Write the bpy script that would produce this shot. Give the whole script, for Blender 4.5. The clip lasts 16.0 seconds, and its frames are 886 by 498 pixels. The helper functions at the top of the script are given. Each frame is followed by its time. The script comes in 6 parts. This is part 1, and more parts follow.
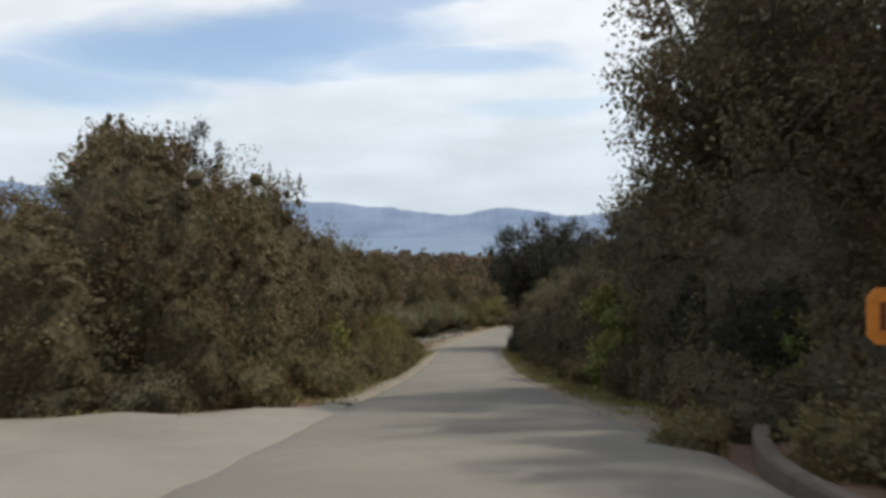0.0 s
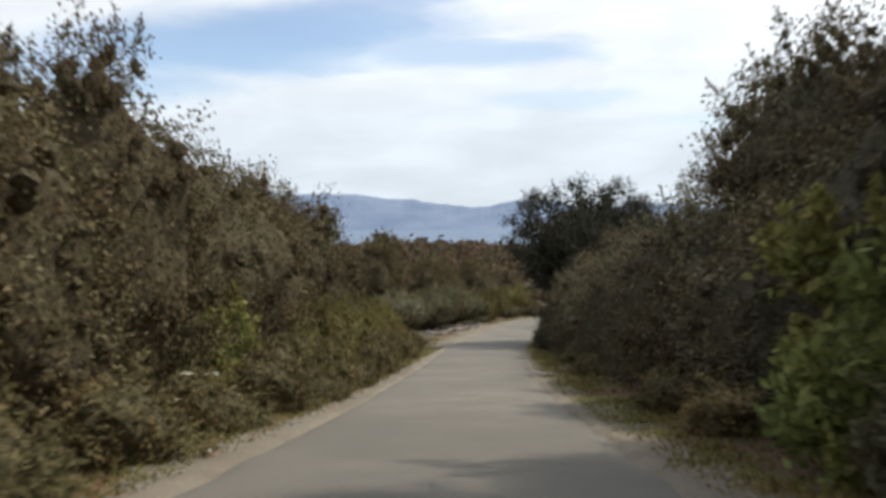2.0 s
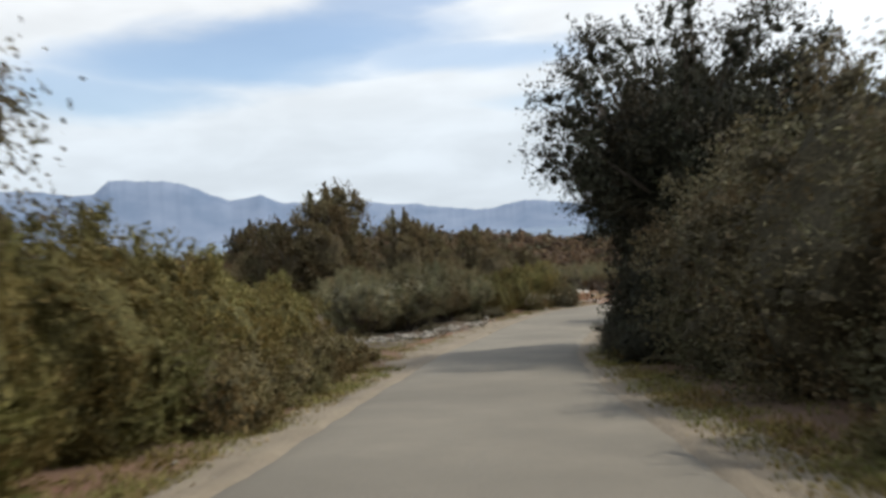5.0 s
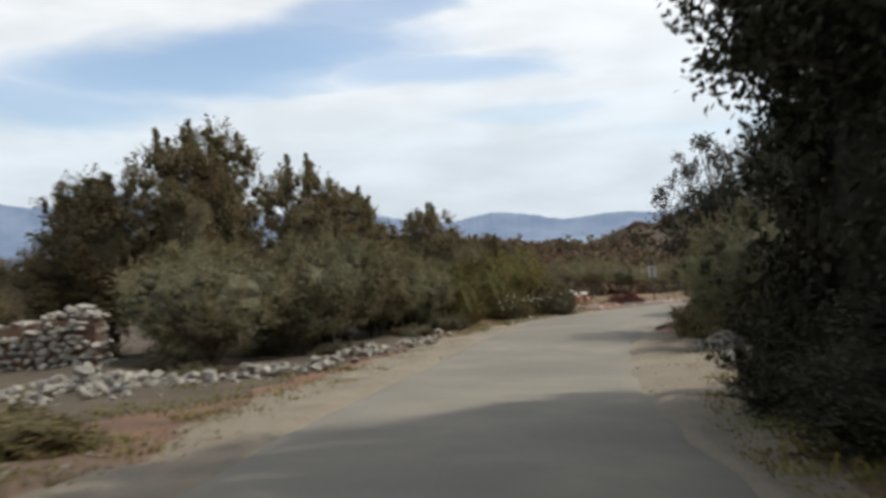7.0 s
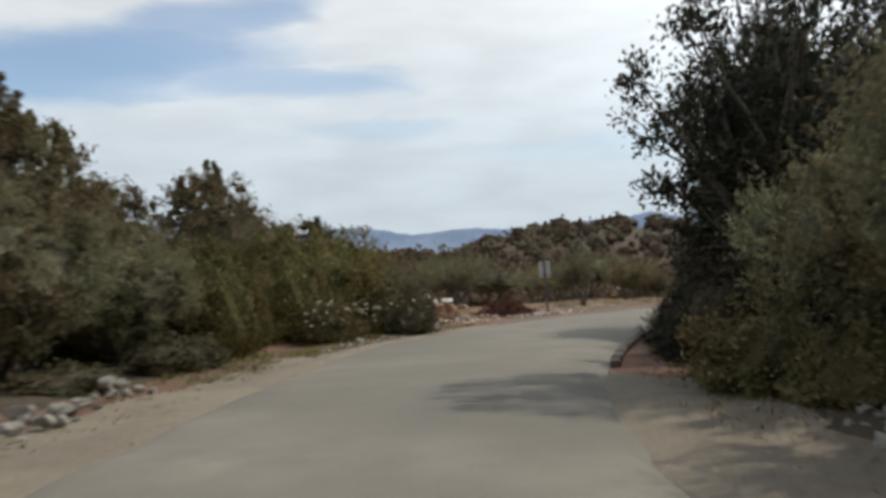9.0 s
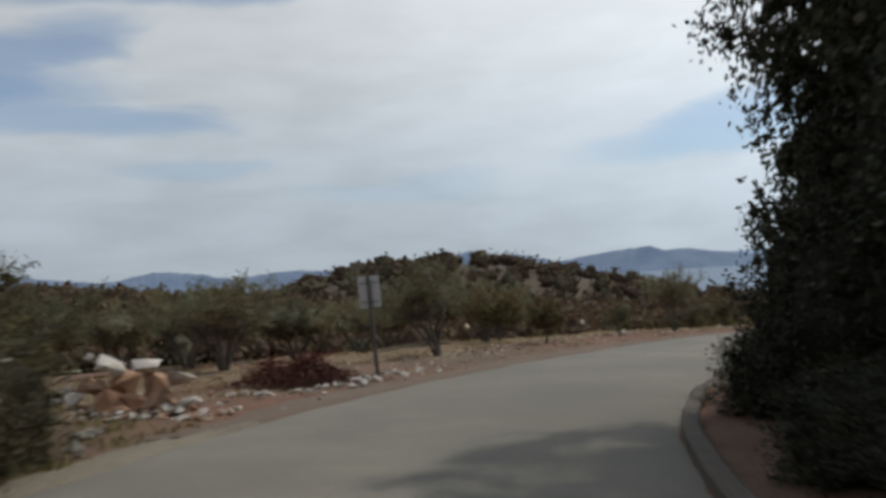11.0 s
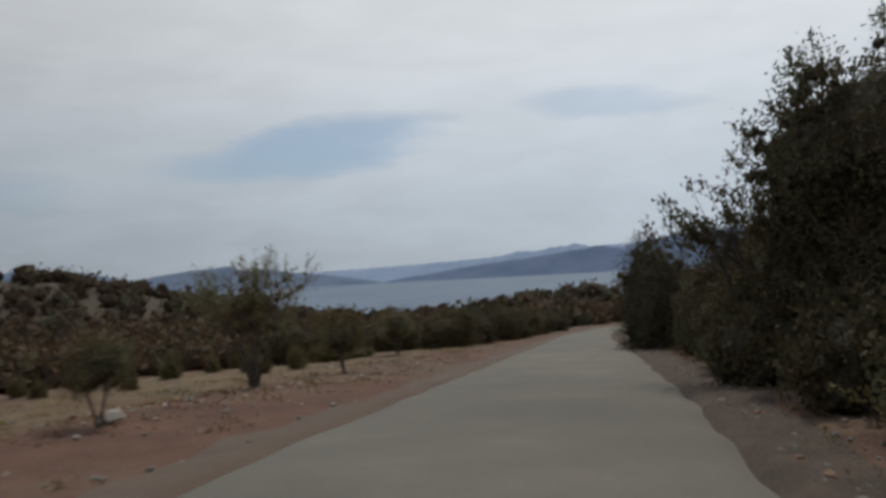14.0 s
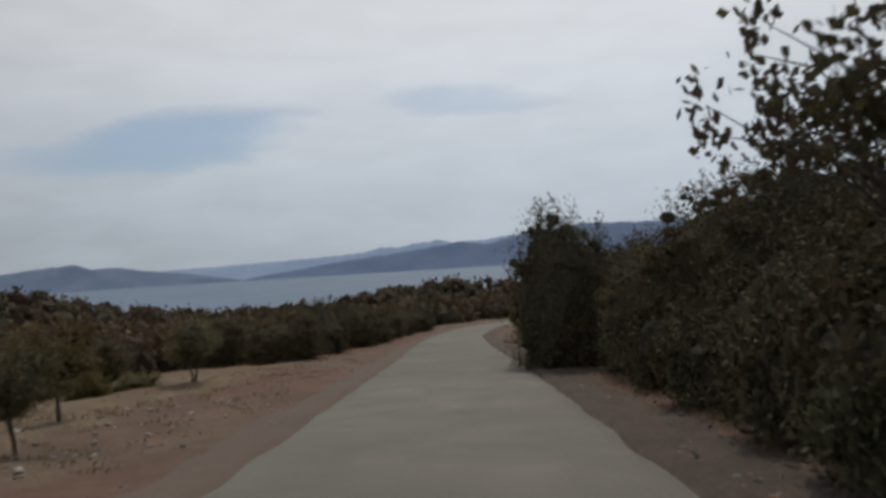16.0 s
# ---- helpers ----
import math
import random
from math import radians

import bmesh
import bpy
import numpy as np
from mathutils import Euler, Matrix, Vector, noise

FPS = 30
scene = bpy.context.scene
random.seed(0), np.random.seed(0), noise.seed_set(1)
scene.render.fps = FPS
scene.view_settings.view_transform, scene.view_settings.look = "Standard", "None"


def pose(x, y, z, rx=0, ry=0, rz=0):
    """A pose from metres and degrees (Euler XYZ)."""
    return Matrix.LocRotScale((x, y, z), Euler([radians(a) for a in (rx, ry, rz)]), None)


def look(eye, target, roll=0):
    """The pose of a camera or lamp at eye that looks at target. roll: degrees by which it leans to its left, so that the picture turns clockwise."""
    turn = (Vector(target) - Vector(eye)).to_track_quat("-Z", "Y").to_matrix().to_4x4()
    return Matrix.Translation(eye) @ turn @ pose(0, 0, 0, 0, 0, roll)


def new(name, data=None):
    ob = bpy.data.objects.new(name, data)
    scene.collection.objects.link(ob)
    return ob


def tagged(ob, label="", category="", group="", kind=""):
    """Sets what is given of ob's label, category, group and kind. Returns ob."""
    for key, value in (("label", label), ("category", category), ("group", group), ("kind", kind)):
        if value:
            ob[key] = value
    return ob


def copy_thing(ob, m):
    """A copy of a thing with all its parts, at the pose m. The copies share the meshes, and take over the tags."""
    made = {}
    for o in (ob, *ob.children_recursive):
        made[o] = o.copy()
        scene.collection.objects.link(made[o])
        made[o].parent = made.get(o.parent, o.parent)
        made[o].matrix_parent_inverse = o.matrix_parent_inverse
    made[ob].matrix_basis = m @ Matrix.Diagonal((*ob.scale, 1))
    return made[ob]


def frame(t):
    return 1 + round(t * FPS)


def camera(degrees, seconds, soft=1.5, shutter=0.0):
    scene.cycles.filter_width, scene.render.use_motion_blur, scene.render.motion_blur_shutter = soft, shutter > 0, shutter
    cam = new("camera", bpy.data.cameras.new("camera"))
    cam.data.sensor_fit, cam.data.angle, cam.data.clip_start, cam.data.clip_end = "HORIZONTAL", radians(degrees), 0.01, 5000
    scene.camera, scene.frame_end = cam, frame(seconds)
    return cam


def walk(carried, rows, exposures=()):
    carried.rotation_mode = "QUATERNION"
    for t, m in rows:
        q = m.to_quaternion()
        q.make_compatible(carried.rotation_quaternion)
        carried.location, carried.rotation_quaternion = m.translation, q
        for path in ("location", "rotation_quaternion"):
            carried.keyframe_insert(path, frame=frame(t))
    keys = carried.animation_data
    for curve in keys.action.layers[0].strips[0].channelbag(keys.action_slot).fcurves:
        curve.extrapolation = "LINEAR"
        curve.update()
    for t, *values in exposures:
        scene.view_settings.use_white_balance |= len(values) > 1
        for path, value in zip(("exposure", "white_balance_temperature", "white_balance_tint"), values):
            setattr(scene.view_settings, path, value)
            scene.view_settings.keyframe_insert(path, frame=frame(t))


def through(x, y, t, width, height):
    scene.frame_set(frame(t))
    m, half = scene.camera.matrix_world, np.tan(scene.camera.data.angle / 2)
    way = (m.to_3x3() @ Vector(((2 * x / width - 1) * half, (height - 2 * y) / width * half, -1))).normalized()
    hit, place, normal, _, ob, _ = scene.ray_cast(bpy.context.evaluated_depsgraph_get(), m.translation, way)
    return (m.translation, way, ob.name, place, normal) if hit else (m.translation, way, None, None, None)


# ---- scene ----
# seconds, eye x y z, yaw, pitch, roll
ROWS = [
    (0, 0.00, 0.00, 1.30, -0.00, -1.61, -0.93), (0.5, 0.22, 3.51, 0.88, 0.33, -0.75, -0.35), (1, 0.46, 6.78, 0.46, 0.64, -1.50, 0.18),
    (1.5, 0.64, 10.15, -0.02, 0.87, -1.91, -0.19), (2, 0.79, 13.38, -0.50, 1.51, -2.10, -0.91), (2.5, 0.81, 17.83, -1.16, 1.96, -2.39, -1.76),
    (3, 0.86, 22.25, -1.84, 2.22, -2.34, -2.31), (3.5, 0.88, 26.49, -2.41, 1.93, -2.36, -2.34), (4, 1.02, 30.78, -3.07, 1.63, -2.06, -2.54),
    (4.2, 0.98, 32.52, -3.33, 1.58, -1.92, -2.85), (4.5, 1.04, 35.19, -3.67, 1.64, -1.90, -2.89), (5, 1.26, 39.77, -4.25, 1.91, -1.81, -3.06),
    (5.5, 1.52, 44.41, -4.81, 2.27, -1.68, -3.28), (6, 1.66, 49.02, -5.36, 2.54, -1.59, -3.45), (6.3, 1.67, 51.72, -5.68, 2.60, -1.57, -3.49),
    (6.5, 1.85, 53.47, -5.90, 2.26, -1.51, -3.43), (7, 2.00, 57.49, -6.36, -0.42, -1.03, -3.03), (7.5, 2.37, 61.54, -6.78, -3.60, -0.73, -2.86),
    (8, 2.71, 65.45, -7.13, -6.76, -1.09, -2.51), (8.2, 3.03, 67.02, -7.33, -7.54, -1.18, -1.97), (8.5, 3.43, 69.41, -7.58, -8.09, -1.05, -2.05),
    (9, 4.22, 73.40, -7.90, -10.77, -0.44, -2.42), (9.5, 5.16, 77.33, -8.14, -14.26, 0.37, -2.90), (10, 6.23, 81.15, -8.39, -16.94, 0.98, -3.27),
    (10.3, 6.93, 83.35, -8.55, -17.49, 1.11, -3.35), (10.5, 7.50, 84.75, -8.65, -19.05, 1.35, -3.46), (11, 8.94, 88.33, -8.85, -22.98, 1.78, -3.60),
    (11.5, 10.59, 91.70, -9.02, -27.23, 2.26, -3.01), (12, 12.08, 94.14, -9.16, -32.22, 3.26, -2.95), (12.5, 14.05, 96.93, -9.27, -36.96, 2.71, -2.75),
    (13, 15.86, 98.97, -9.40, -41.98, 1.46, -2.85), (13.5, 18.11, 101.10, -9.52, -46.85, 0.98, -3.00), (14, 20.49, 103.07, -9.66, -51.35, 1.54, -3.05),
    (14.5, 22.63, 104.66, -9.74, -55.30, 1.95, -3.15), (15, 24.58, 105.95, -9.80, -58.28, 1.16, -3.40), (15.5, 26.59, 107.08, -9.88, -60.06, 0.30, -3.55),
    (16, 28.47, 108.02, -9.95, -60.72, 0.76, -3.50),
]


def view(x, y, z, yaw, pitch, roll):
    a, p = radians(yaw), radians(pitch)
    ahead = Vector((-math.sin(a) * math.cos(p), math.cos(a) * math.cos(p), math.sin(p)))
    return look((x, y, z), Vector((x, y, z)) + ahead, roll)


cam = camera(56.0, 16.0, soft=3.4, shutter=0.4)
walk(cam, [(t, view(*r)) for t, *r in ROWS], exposures=[(0, 0.4, 6800, 9), (2, 0.55, 6850, 9), (4.2, 0.5, 6900, 9), (8.2, 0.32, 6900, 8), (10.3, -0.1, 6600, 7), (12.5, -0.72, 6700, 8), (14.5, -0.79, 6700, 9), (16, -0.82, 6750, 10)])

# ---- sky, sun ----
SUN_AZ, SUN_EL = 72.0, 46.0  # degrees clockwise from +y, and above the horizon
world = bpy.data.worlds.new("world")
scene.world = world
world.use_nodes = True
W = world.node_tree
W.nodes.clear()


def wn(kind, **inputs):
    n = W.nodes.new(kind)
    for k, v in inputs.items():
        n.inputs[k.replace("_", " ")].default_value = v
    return n


def wmath(op, a, b=None):
    n = W.nodes.new("ShaderNodeMath")
    n.operation = op
    for i, v in enumerate((a, b)):
        if v is None:
            continue
        if isinstance(v, (int, float)):
            n.inputs[i].default_value = v
        else:
            W.links.new(v, n.inputs[i])
    return n.outputs[0]


def wmap(value, a, b, c=0.0, d=1.0):
    n = W.nodes.new("ShaderNodeMapRange")
    n.interpolation_type = "SMOOTHSTEP"
    W.links.new(value, n.inputs[0])
    for i, v in enumerate((a, b, c, d)):
        n.inputs[i + 1].default_value = v
    return n.outputs[0]


sky = W.nodes.new("ShaderNodeTexSky")
sky.sky_type, sky.sun_disc = "NISHITA", False
sky.sun_elevation, sky.sun_rotation = radians(SUN_EL), radians(SUN_AZ)
sky.air_density, sky.dust_density, sky.ozone_density = 1.0, 0.4, 1.6
coord = W.nodes.new("ShaderNodeTexCoord")
split = W.nodes.new("ShaderNodeSeparateXYZ")
W.links.new(coord.outputs["Generated"], split.inputs[0])
# azimuth and elevation in degrees, both softly warped so that cloud edges fray
az = wmath("MULTIPLY", wmath("ARCTAN2", split.outputs[0], split.outputs[1]), 57.2958)
el = wmath("MULTIPLY", wmath("ARCSINE", split.outputs[2]), 57.2958)
# clouds lie in long flat streaks: noise on a stretched dome
flat = W.nodes.new("ShaderNodeMapping")
flat.inputs["Scale"].default_value = (1.0, 1.0, 3.4)
W.links.new(coord.outputs["Generated"], flat.inputs[0])
big = wn("ShaderNodeTexNoise", Scale=2.6, Detail=6.0, Roughness=0.55, Distortion=0.5)
fine = wn("ShaderNodeTexNoise", Scale=7.0, Detail=5.0, Roughness=0.5, Distortion=0.2)
for n in (big, fine):
    W.links.new(flat.outputs[0], n.inputs["Vector"])
warp_a = wmath("MULTIPLY", wmath("SUBTRACT", fine.outputs[0], 0.5), 9.0)
warp_e = wmath("MULTIPLY", wmath("SUBTRACT", big.outputs[0], 0.5), 5.0)
azw, elw = wmath("ADD", az, warp_a), wmath("ADD", el, warp_e)


def gap(a0, e0, wa, we, tilt=0.0, deep=1.0):
    """A rent in the cloud cover round azimuth a0 and elevation e0 (degrees)."""
    da = wmath("SUBTRACT", azw, a0)
    de = wmath("SUBTRACT", wmath("SUBTRACT", elw, e0), wmath("MULTIPLY", da, tilt))
    d = wmath("ADD", wmath("POWER", wmath("ABSOLUTE", wmath("DIVIDE", da, wa)), 2.0), wmath("POWER", wmath("ABSOLUTE", wmath("DIVIDE", de, we)), 2.0))
    return wmap(d, 0.1, 1.5, deep, 0.0)


rents = None
for g in ((-13.0, 12.0, 15.0, 2.6, 0.10), (-4.0, 15.0, 9.0, 1.6, 0.2, 0.8), (0.0, 11.5, 10.0, 1.3, -0.04, 0.7), (7.0, 8.0, 6.0, 0.9, -0.02, 0.4), (-24.0, 9.0, 9.0, 1.6, 0.0, 0.8),
          (42.0, 8.2, 9.0, 1.7, 0.1, 0.75), (62.0, 10.0, 6.0, 1.0, 0.0, 0.4), (21.0, 6.0, 8.0, 0.9, 0.0, 0.3), (6.0, 20.0, 14.0, 2.0, 0.1)):
    v = gap(*g)
    rents = v if rents is None else wmath("MAXIMUM", rents, v)
high = wmap(big.outputs[0], 0.40, 0.62, 0.75, 0.0)  # looser cover overhead
high = wmath("MULTIPLY", high, wmap(el, 22.0, 45.0))
rents = wmath("MAXIMUM", wmath("MULTIPLY", rents, 0.80), high)
cover = wmath("SUBTRACT", 1.0, rents)
# cloud brightness: streaks, and brighter towards the veiled sun
sa, se = radians(SUN_AZ), radians(SUN_EL)
dot = W.nodes.new("ShaderNodeVectorMath")
dot.operation = "DOT_PRODUCT"
W.links.new(coord.outputs["Generated"], dot.inputs[0])
dot.inputs[1].default_value = (math.sin(sa) * math.cos(se), math.cos(sa) * math.cos(se), math.sin(se))
glow = wmap(dot.outputs["Value"], 0.42, 1.0, 0.0, 0.64)
tone = wmath("ADD", wmath("ADD", wmap(fine.outputs[0], 0.3, 0.7, 0.635, 0.725), wmap(el, 0.0, 12.0, -0.10, 0.0)), glow)
cloud = W.nodes.new("ShaderNodeVectorMath")
cloud.operation = "SCALE"
low = W.nodes.new("ShaderNodeMix")
low.data_type = "RGBA"
W.links.new(wmap(el, 3.0, 18.0), low.inputs["Factor"])
low.inputs["A"].default_value, low.inputs["B"].default_value = (0.86, 0.98, 1.13, 1), (0.93, 0.99, 1.08, 1)
W.links.new(low.outputs["Result"], cloud.inputs[0])
W.links.new(tone, cloud.inputs["Scale"])
tint = W.nodes.new("ShaderNodeVectorMath")
tint.operation = "MULTIPLY"
tint.inputs[1].default_value = (0.82, 0.95, 1.10)
blue = W.nodes.new("ShaderNodeVectorMath")
blue.operation = "SCALE"
W.links.new(sky.outputs[0], tint.inputs[0])
W.links.new(tint.outputs[0], blue.inputs[0])
blue.inputs["Scale"].default_value = 0.10
mix = W.nodes.new("ShaderNodeMix")
mix.data_type = "RGBA"
W.links.new(cover, mix.inputs["Factor"])
W.links.new(blue.outputs[0], mix.inputs["A"])
W.links.new(cloud.outputs[0], mix.inputs["B"])
back = wn("ShaderNodeBackground", Strength=1.0)
W.links.new(mix.outputs["Result"], back.inputs[0])
W.links.new(back.outputs[0], W.nodes.new("ShaderNodeOutputWorld").inputs[0])

sun_data = bpy.data.lights.new("sun", "SUN")
sun_data.energy, sun_data.angle, sun_data.color = 2.3, radians(1.2), (1.0, 0.95, 0.87)
sun = new("sun", sun_data)
sun.matrix_world = look((60 * math.sin(sa), 60 * math.cos(sa), 80), (0, 0, 0))


# ---- materials ----
class Mat:
    """A small builder round one node material."""

    def __init__(self, name, rough=0.9, metal=0.0):
        self.mat = bpy.data.materials.new(name)
        self.mat.use_nodes = True
        self.t = self.mat.node_tree
        self.b = self.t.nodes["Principled BSDF"]
        self.b.inputs["Roughness"].default_value, self.b.inputs["Metallic"].default_value = rough, metal
        self.geo = self.t.nodes.new("ShaderNodeTexCoord")

    def node(self, kind, **inputs):
        n = self.t.nodes.new(kind)
        for k, v in inputs.items():
            s = n.inputs[k.replace("_", " ")]
            if isinstance(v, bpy.types.NodeSocket):
                self.t.links.new(v, s)
            else:
                s.default_value = v
        return n

    def noise(self, scale, detail=4.0, rough=0.55, where="Object", stretch=None):
        n = self.node("ShaderNodeTexNoise", Scale=scale, Detail=detail, Roughness=rough)
        at = self.geo.outputs[where]
        if stretch:
            m = self.node("ShaderNodeMapping", Vector=at)
            m.inputs["Scale"].default_value = stretch
            at = m.outputs[0]
        self.t.links.new(at, n.inputs["Vector"])
        return n.outputs[0]

    def ramp(self, value, *stops):
        n = self.node("ShaderNodeValToRGB", Fac=value)
        e = n.color_ramp.elements
        while len(e) < len(stops):
            e.new(0.5)
        for s, (p, c) in zip(e, stops):
            s.position, s.color = p, (*c, 1)
        return n.outputs[0]

    def mix(self, factor, a, b, blend="MIX"):
        n = self.t.nodes.new("ShaderNodeMix")
        n.data_type, n.blend_type = "RGBA", blend
        for k, v in (("Factor", factor), ("A", a), ("B", b)):
            if isinstance(v, bpy.types.NodeSocket):
                self.t.links.new(v, n.inputs[k])
            else:
                n.inputs[k].default_value = (*v, 1) if isinstance(v, tuple) else v
        return n.outputs["Result"]

    def bump(self, height, strength=0.4, distance=0.02):
        n = self.node("ShaderNodeBump", Height=height, Strength=strength, Distance=distance)
        self.t.links.new(n.outputs[0], self.b.inputs["Normal"])
        return self

    def color(self, socket):
        self.t.links.new(socket, self.b.inputs["Base Color"])
        return self


def leaf_material(name, dark, light, odd, rough=0.8, through=0.2):
    m = Mat(name, rough)
    g = m.node("ShaderNodeNewGeometry").outputs["Random Per Island"]
    o = m.node("ShaderNodeObjectInfo").outputs["Random"]
    c = m.ramp(g, (0.0, dark), (0.55, tuple((a + b) / 2 for a, b in zip(dark, light))), (0.93, light), (1.0, odd))
    # browner and greener, duller and fresher boughs
    bough = m.noise(0.75, 3.0, 0.5)
    c = m.mix(m.ramp(bough, (0.36, (0.0, 0.0, 0.0)), (0.64, (1.0, 1.0, 1.0))), m.mix(1.0, c, (0.98, 0.80, 0.66), "MULTIPLY"), m.mix(1.0, c, (1.06, 1.16, 1.02), "MULTIPLY"))
    h = m.node("ShaderNodeHueSaturation", Color=c, Saturation=1.0)
    n = m.t.nodes.new("ShaderNodeMapRange")
    m.t.links.new(o, n.inputs[0])
    n.inputs[3].default_value, n.inputs[4].default_value = 0.75, 1.25
    m.t.links.new(n.outputs[0], h.inputs["Value"])
    m.color(h.outputs[0])
    m.b.inputs["Specular IOR Level"].default_value = 0.2
    tr = m.node("ShaderNodeBsdfTranslucent", Color=h.outputs[0])
    mx = m.node("ShaderNodeMixShader", Fac=through)
    m.t.links.new(m.b.outputs[0], mx.inputs[1])
    m.t.links.new(tr.outputs[0], mx.inputs[2])
    m.t.links.new(mx.outputs[0], m.t.nodes["Material Output"].inputs[0])
    return m.mat


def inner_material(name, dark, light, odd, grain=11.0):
    """The closed leaf mass behind the outer leaves: overlapping leaf-sized facets, shade between leaves painted in as
    darker tones.
    """
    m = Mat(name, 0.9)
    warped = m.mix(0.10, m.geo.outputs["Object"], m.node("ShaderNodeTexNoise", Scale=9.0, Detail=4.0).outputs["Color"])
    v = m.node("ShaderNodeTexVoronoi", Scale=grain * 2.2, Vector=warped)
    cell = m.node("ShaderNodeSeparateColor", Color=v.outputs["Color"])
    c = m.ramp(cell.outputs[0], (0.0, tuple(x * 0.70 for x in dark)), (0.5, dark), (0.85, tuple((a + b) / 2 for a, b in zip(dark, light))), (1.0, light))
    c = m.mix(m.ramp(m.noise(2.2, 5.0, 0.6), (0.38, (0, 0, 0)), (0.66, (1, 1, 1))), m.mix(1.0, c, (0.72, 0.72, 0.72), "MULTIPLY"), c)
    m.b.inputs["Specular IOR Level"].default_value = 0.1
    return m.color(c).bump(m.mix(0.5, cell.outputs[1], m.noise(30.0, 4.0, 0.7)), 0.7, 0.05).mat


INNER = {}


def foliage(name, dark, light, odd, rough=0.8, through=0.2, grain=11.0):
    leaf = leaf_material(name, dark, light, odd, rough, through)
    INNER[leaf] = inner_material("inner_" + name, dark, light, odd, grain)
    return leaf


OAK = foliage("holm_oak_leaves", (0.090, 0.074, 0.045), (0.152, 0.126, 0.075), (0.24, 0.205, 0.13))
OAK_DEEP = foliage("dark_oak_leaves", (0.086, 0.076, 0.051), (0.132, 0.118, 0.076), (0.19, 0.168, 0.108), through=0.14)
# evergreen leaves toned near-black: backlit shade is put into the colour
SHADE_TONED = foliage("shade_toned_leaves", (0.027, 0.028, 0.020), (0.049, 0.049, 0.034), (0.075, 0.074, 0.052), rough=0.7, through=0.06)
OLIVE = foliage("olive_leaves", (0.120, 0.114, 0.075), (0.216, 0.204, 0.134), (0.31, 0.29, 0.20), grain=18.0)
HEATH = foliage("hillside_scrub_leaves", (0.080, 0.055, 0.038), (0.140, 0.098, 0.066), (0.185, 0.138, 0.092))
GREEN = foliage("fresh_green_leaves", (0.112, 0.126, 0.046), (0.235, 0.250, 0.092), (0.34, 0.33, 0.15), through=0.3)
BROOM = foliage("broom_leaves", (0.100, 0.091, 0.038), (0.208, 0.184, 0.078), (0.28, 0.245, 0.115), through=0.25, grain=18.0)
SCRUB = foliage("scrub_leaves", (0.100, 0.086, 0.046), (0.205, 0.172, 0.092), (0.27, 0.21, 0.125), grain=20.0)
DRYGRASS = leaf_material("dry_grass_blades", (0.17, 0.125, 0.065), (0.31, 0.235, 0.130), (0.14, 0.14, 0.06), 0.8, 0.2)
GRASS = leaf_material("verge_grass_blades", (0.105, 0.100, 0.036), (0.22, 0.20, 0.080), (0.30, 0.25, 0.12), 0.8, 0.25)
PETAL = leaf_material("white_petals", (0.70, 0.70, 0.66), (0.85, 0.85, 0.80), (0.80, 0.76, 0.60), 0.7, 0.2)
TWIG = leaf_material("dead_twigs", (0.070, 0.026, 0.024), (0.155, 0.066, 0.056), (0.20, 0.115, 0.09), 0.85, 0.0)

m = Mat("bark", 0.95)
n = m.noise(14.0, 6.0, 0.65, stretch=(1, 1, 0.25))
BARK = m.color(m.ramp(n, (0.3, (0.035, 0.028, 0.022)), (0.7, (0.16, 0.135, 0.11)))).bump(n, 0.8, 0.03).mat

# pale worn asphalt: broad dusty patches, wheel wear, fine grit, tar-dark cracks
m = Mat("asphalt", 0.88)
broad, mid, grit = m.noise(0.22, 5.0, 0.6), m.noise(0.9, 6.0, 0.62), m.noise(55.0, 4.0, 0.7)
c = m.ramp(broad, (0.34, (0.094, 0.083, 0.064)), (0.66, (0.226, 0.200, 0.156)))
c = m.mix(m.ramp(mid, (0.36, (0.0, 0.0, 0.0)), (0.66, (0.8, 0.8, 0.8))), c, (0.115, 0.103, 0.081))
c = m.mix(0.35, c, m.ramp(grit, (0.3, (0.080, 0.074, 0.062)), (0.7, (0.28, 0.258, 0.212))))
v = m.node("ShaderNodeTexVoronoi", Scale=0.7)
v.feature = "DISTANCE_TO_EDGE"
wob = m.mix(0.12, m.geo.outputs["Object"], m.node("ShaderNodeTexNoise", Scale=2.5, Detail=5.0).outputs["Color"])
m.t.links.new(wob, v.inputs["Vector"])
crack = m.ramp(v.outputs["Distance"], (0.0, (0.25, 0.25, 0.25)), (0.006, (0, 0, 0)))
c = m.mix(crack, c, (0.10, 0.098, 0.095))
ASPHALT = m.color(c).bump(grit, 0.35, 0.006).mat

m = Mat("pale_concrete", 0.9)
broad, grit = m.noise(0.5, 6.0, 0.65), m.noise(40.0, 4.0, 0.7)
c = m.mix(0.3, m.ramp(broad, (0.3, (0.150, 0.132, 0.108)), (0.7, (0.225, 0.200, 0.165))), m.ramp(grit, (0.3, (0.10, 0.09, 0.075)), (0.7, (0.30, 0.27, 0.225))))
CONCRETE = m.color(c).bump(grit, 0.4, 0.008).mat

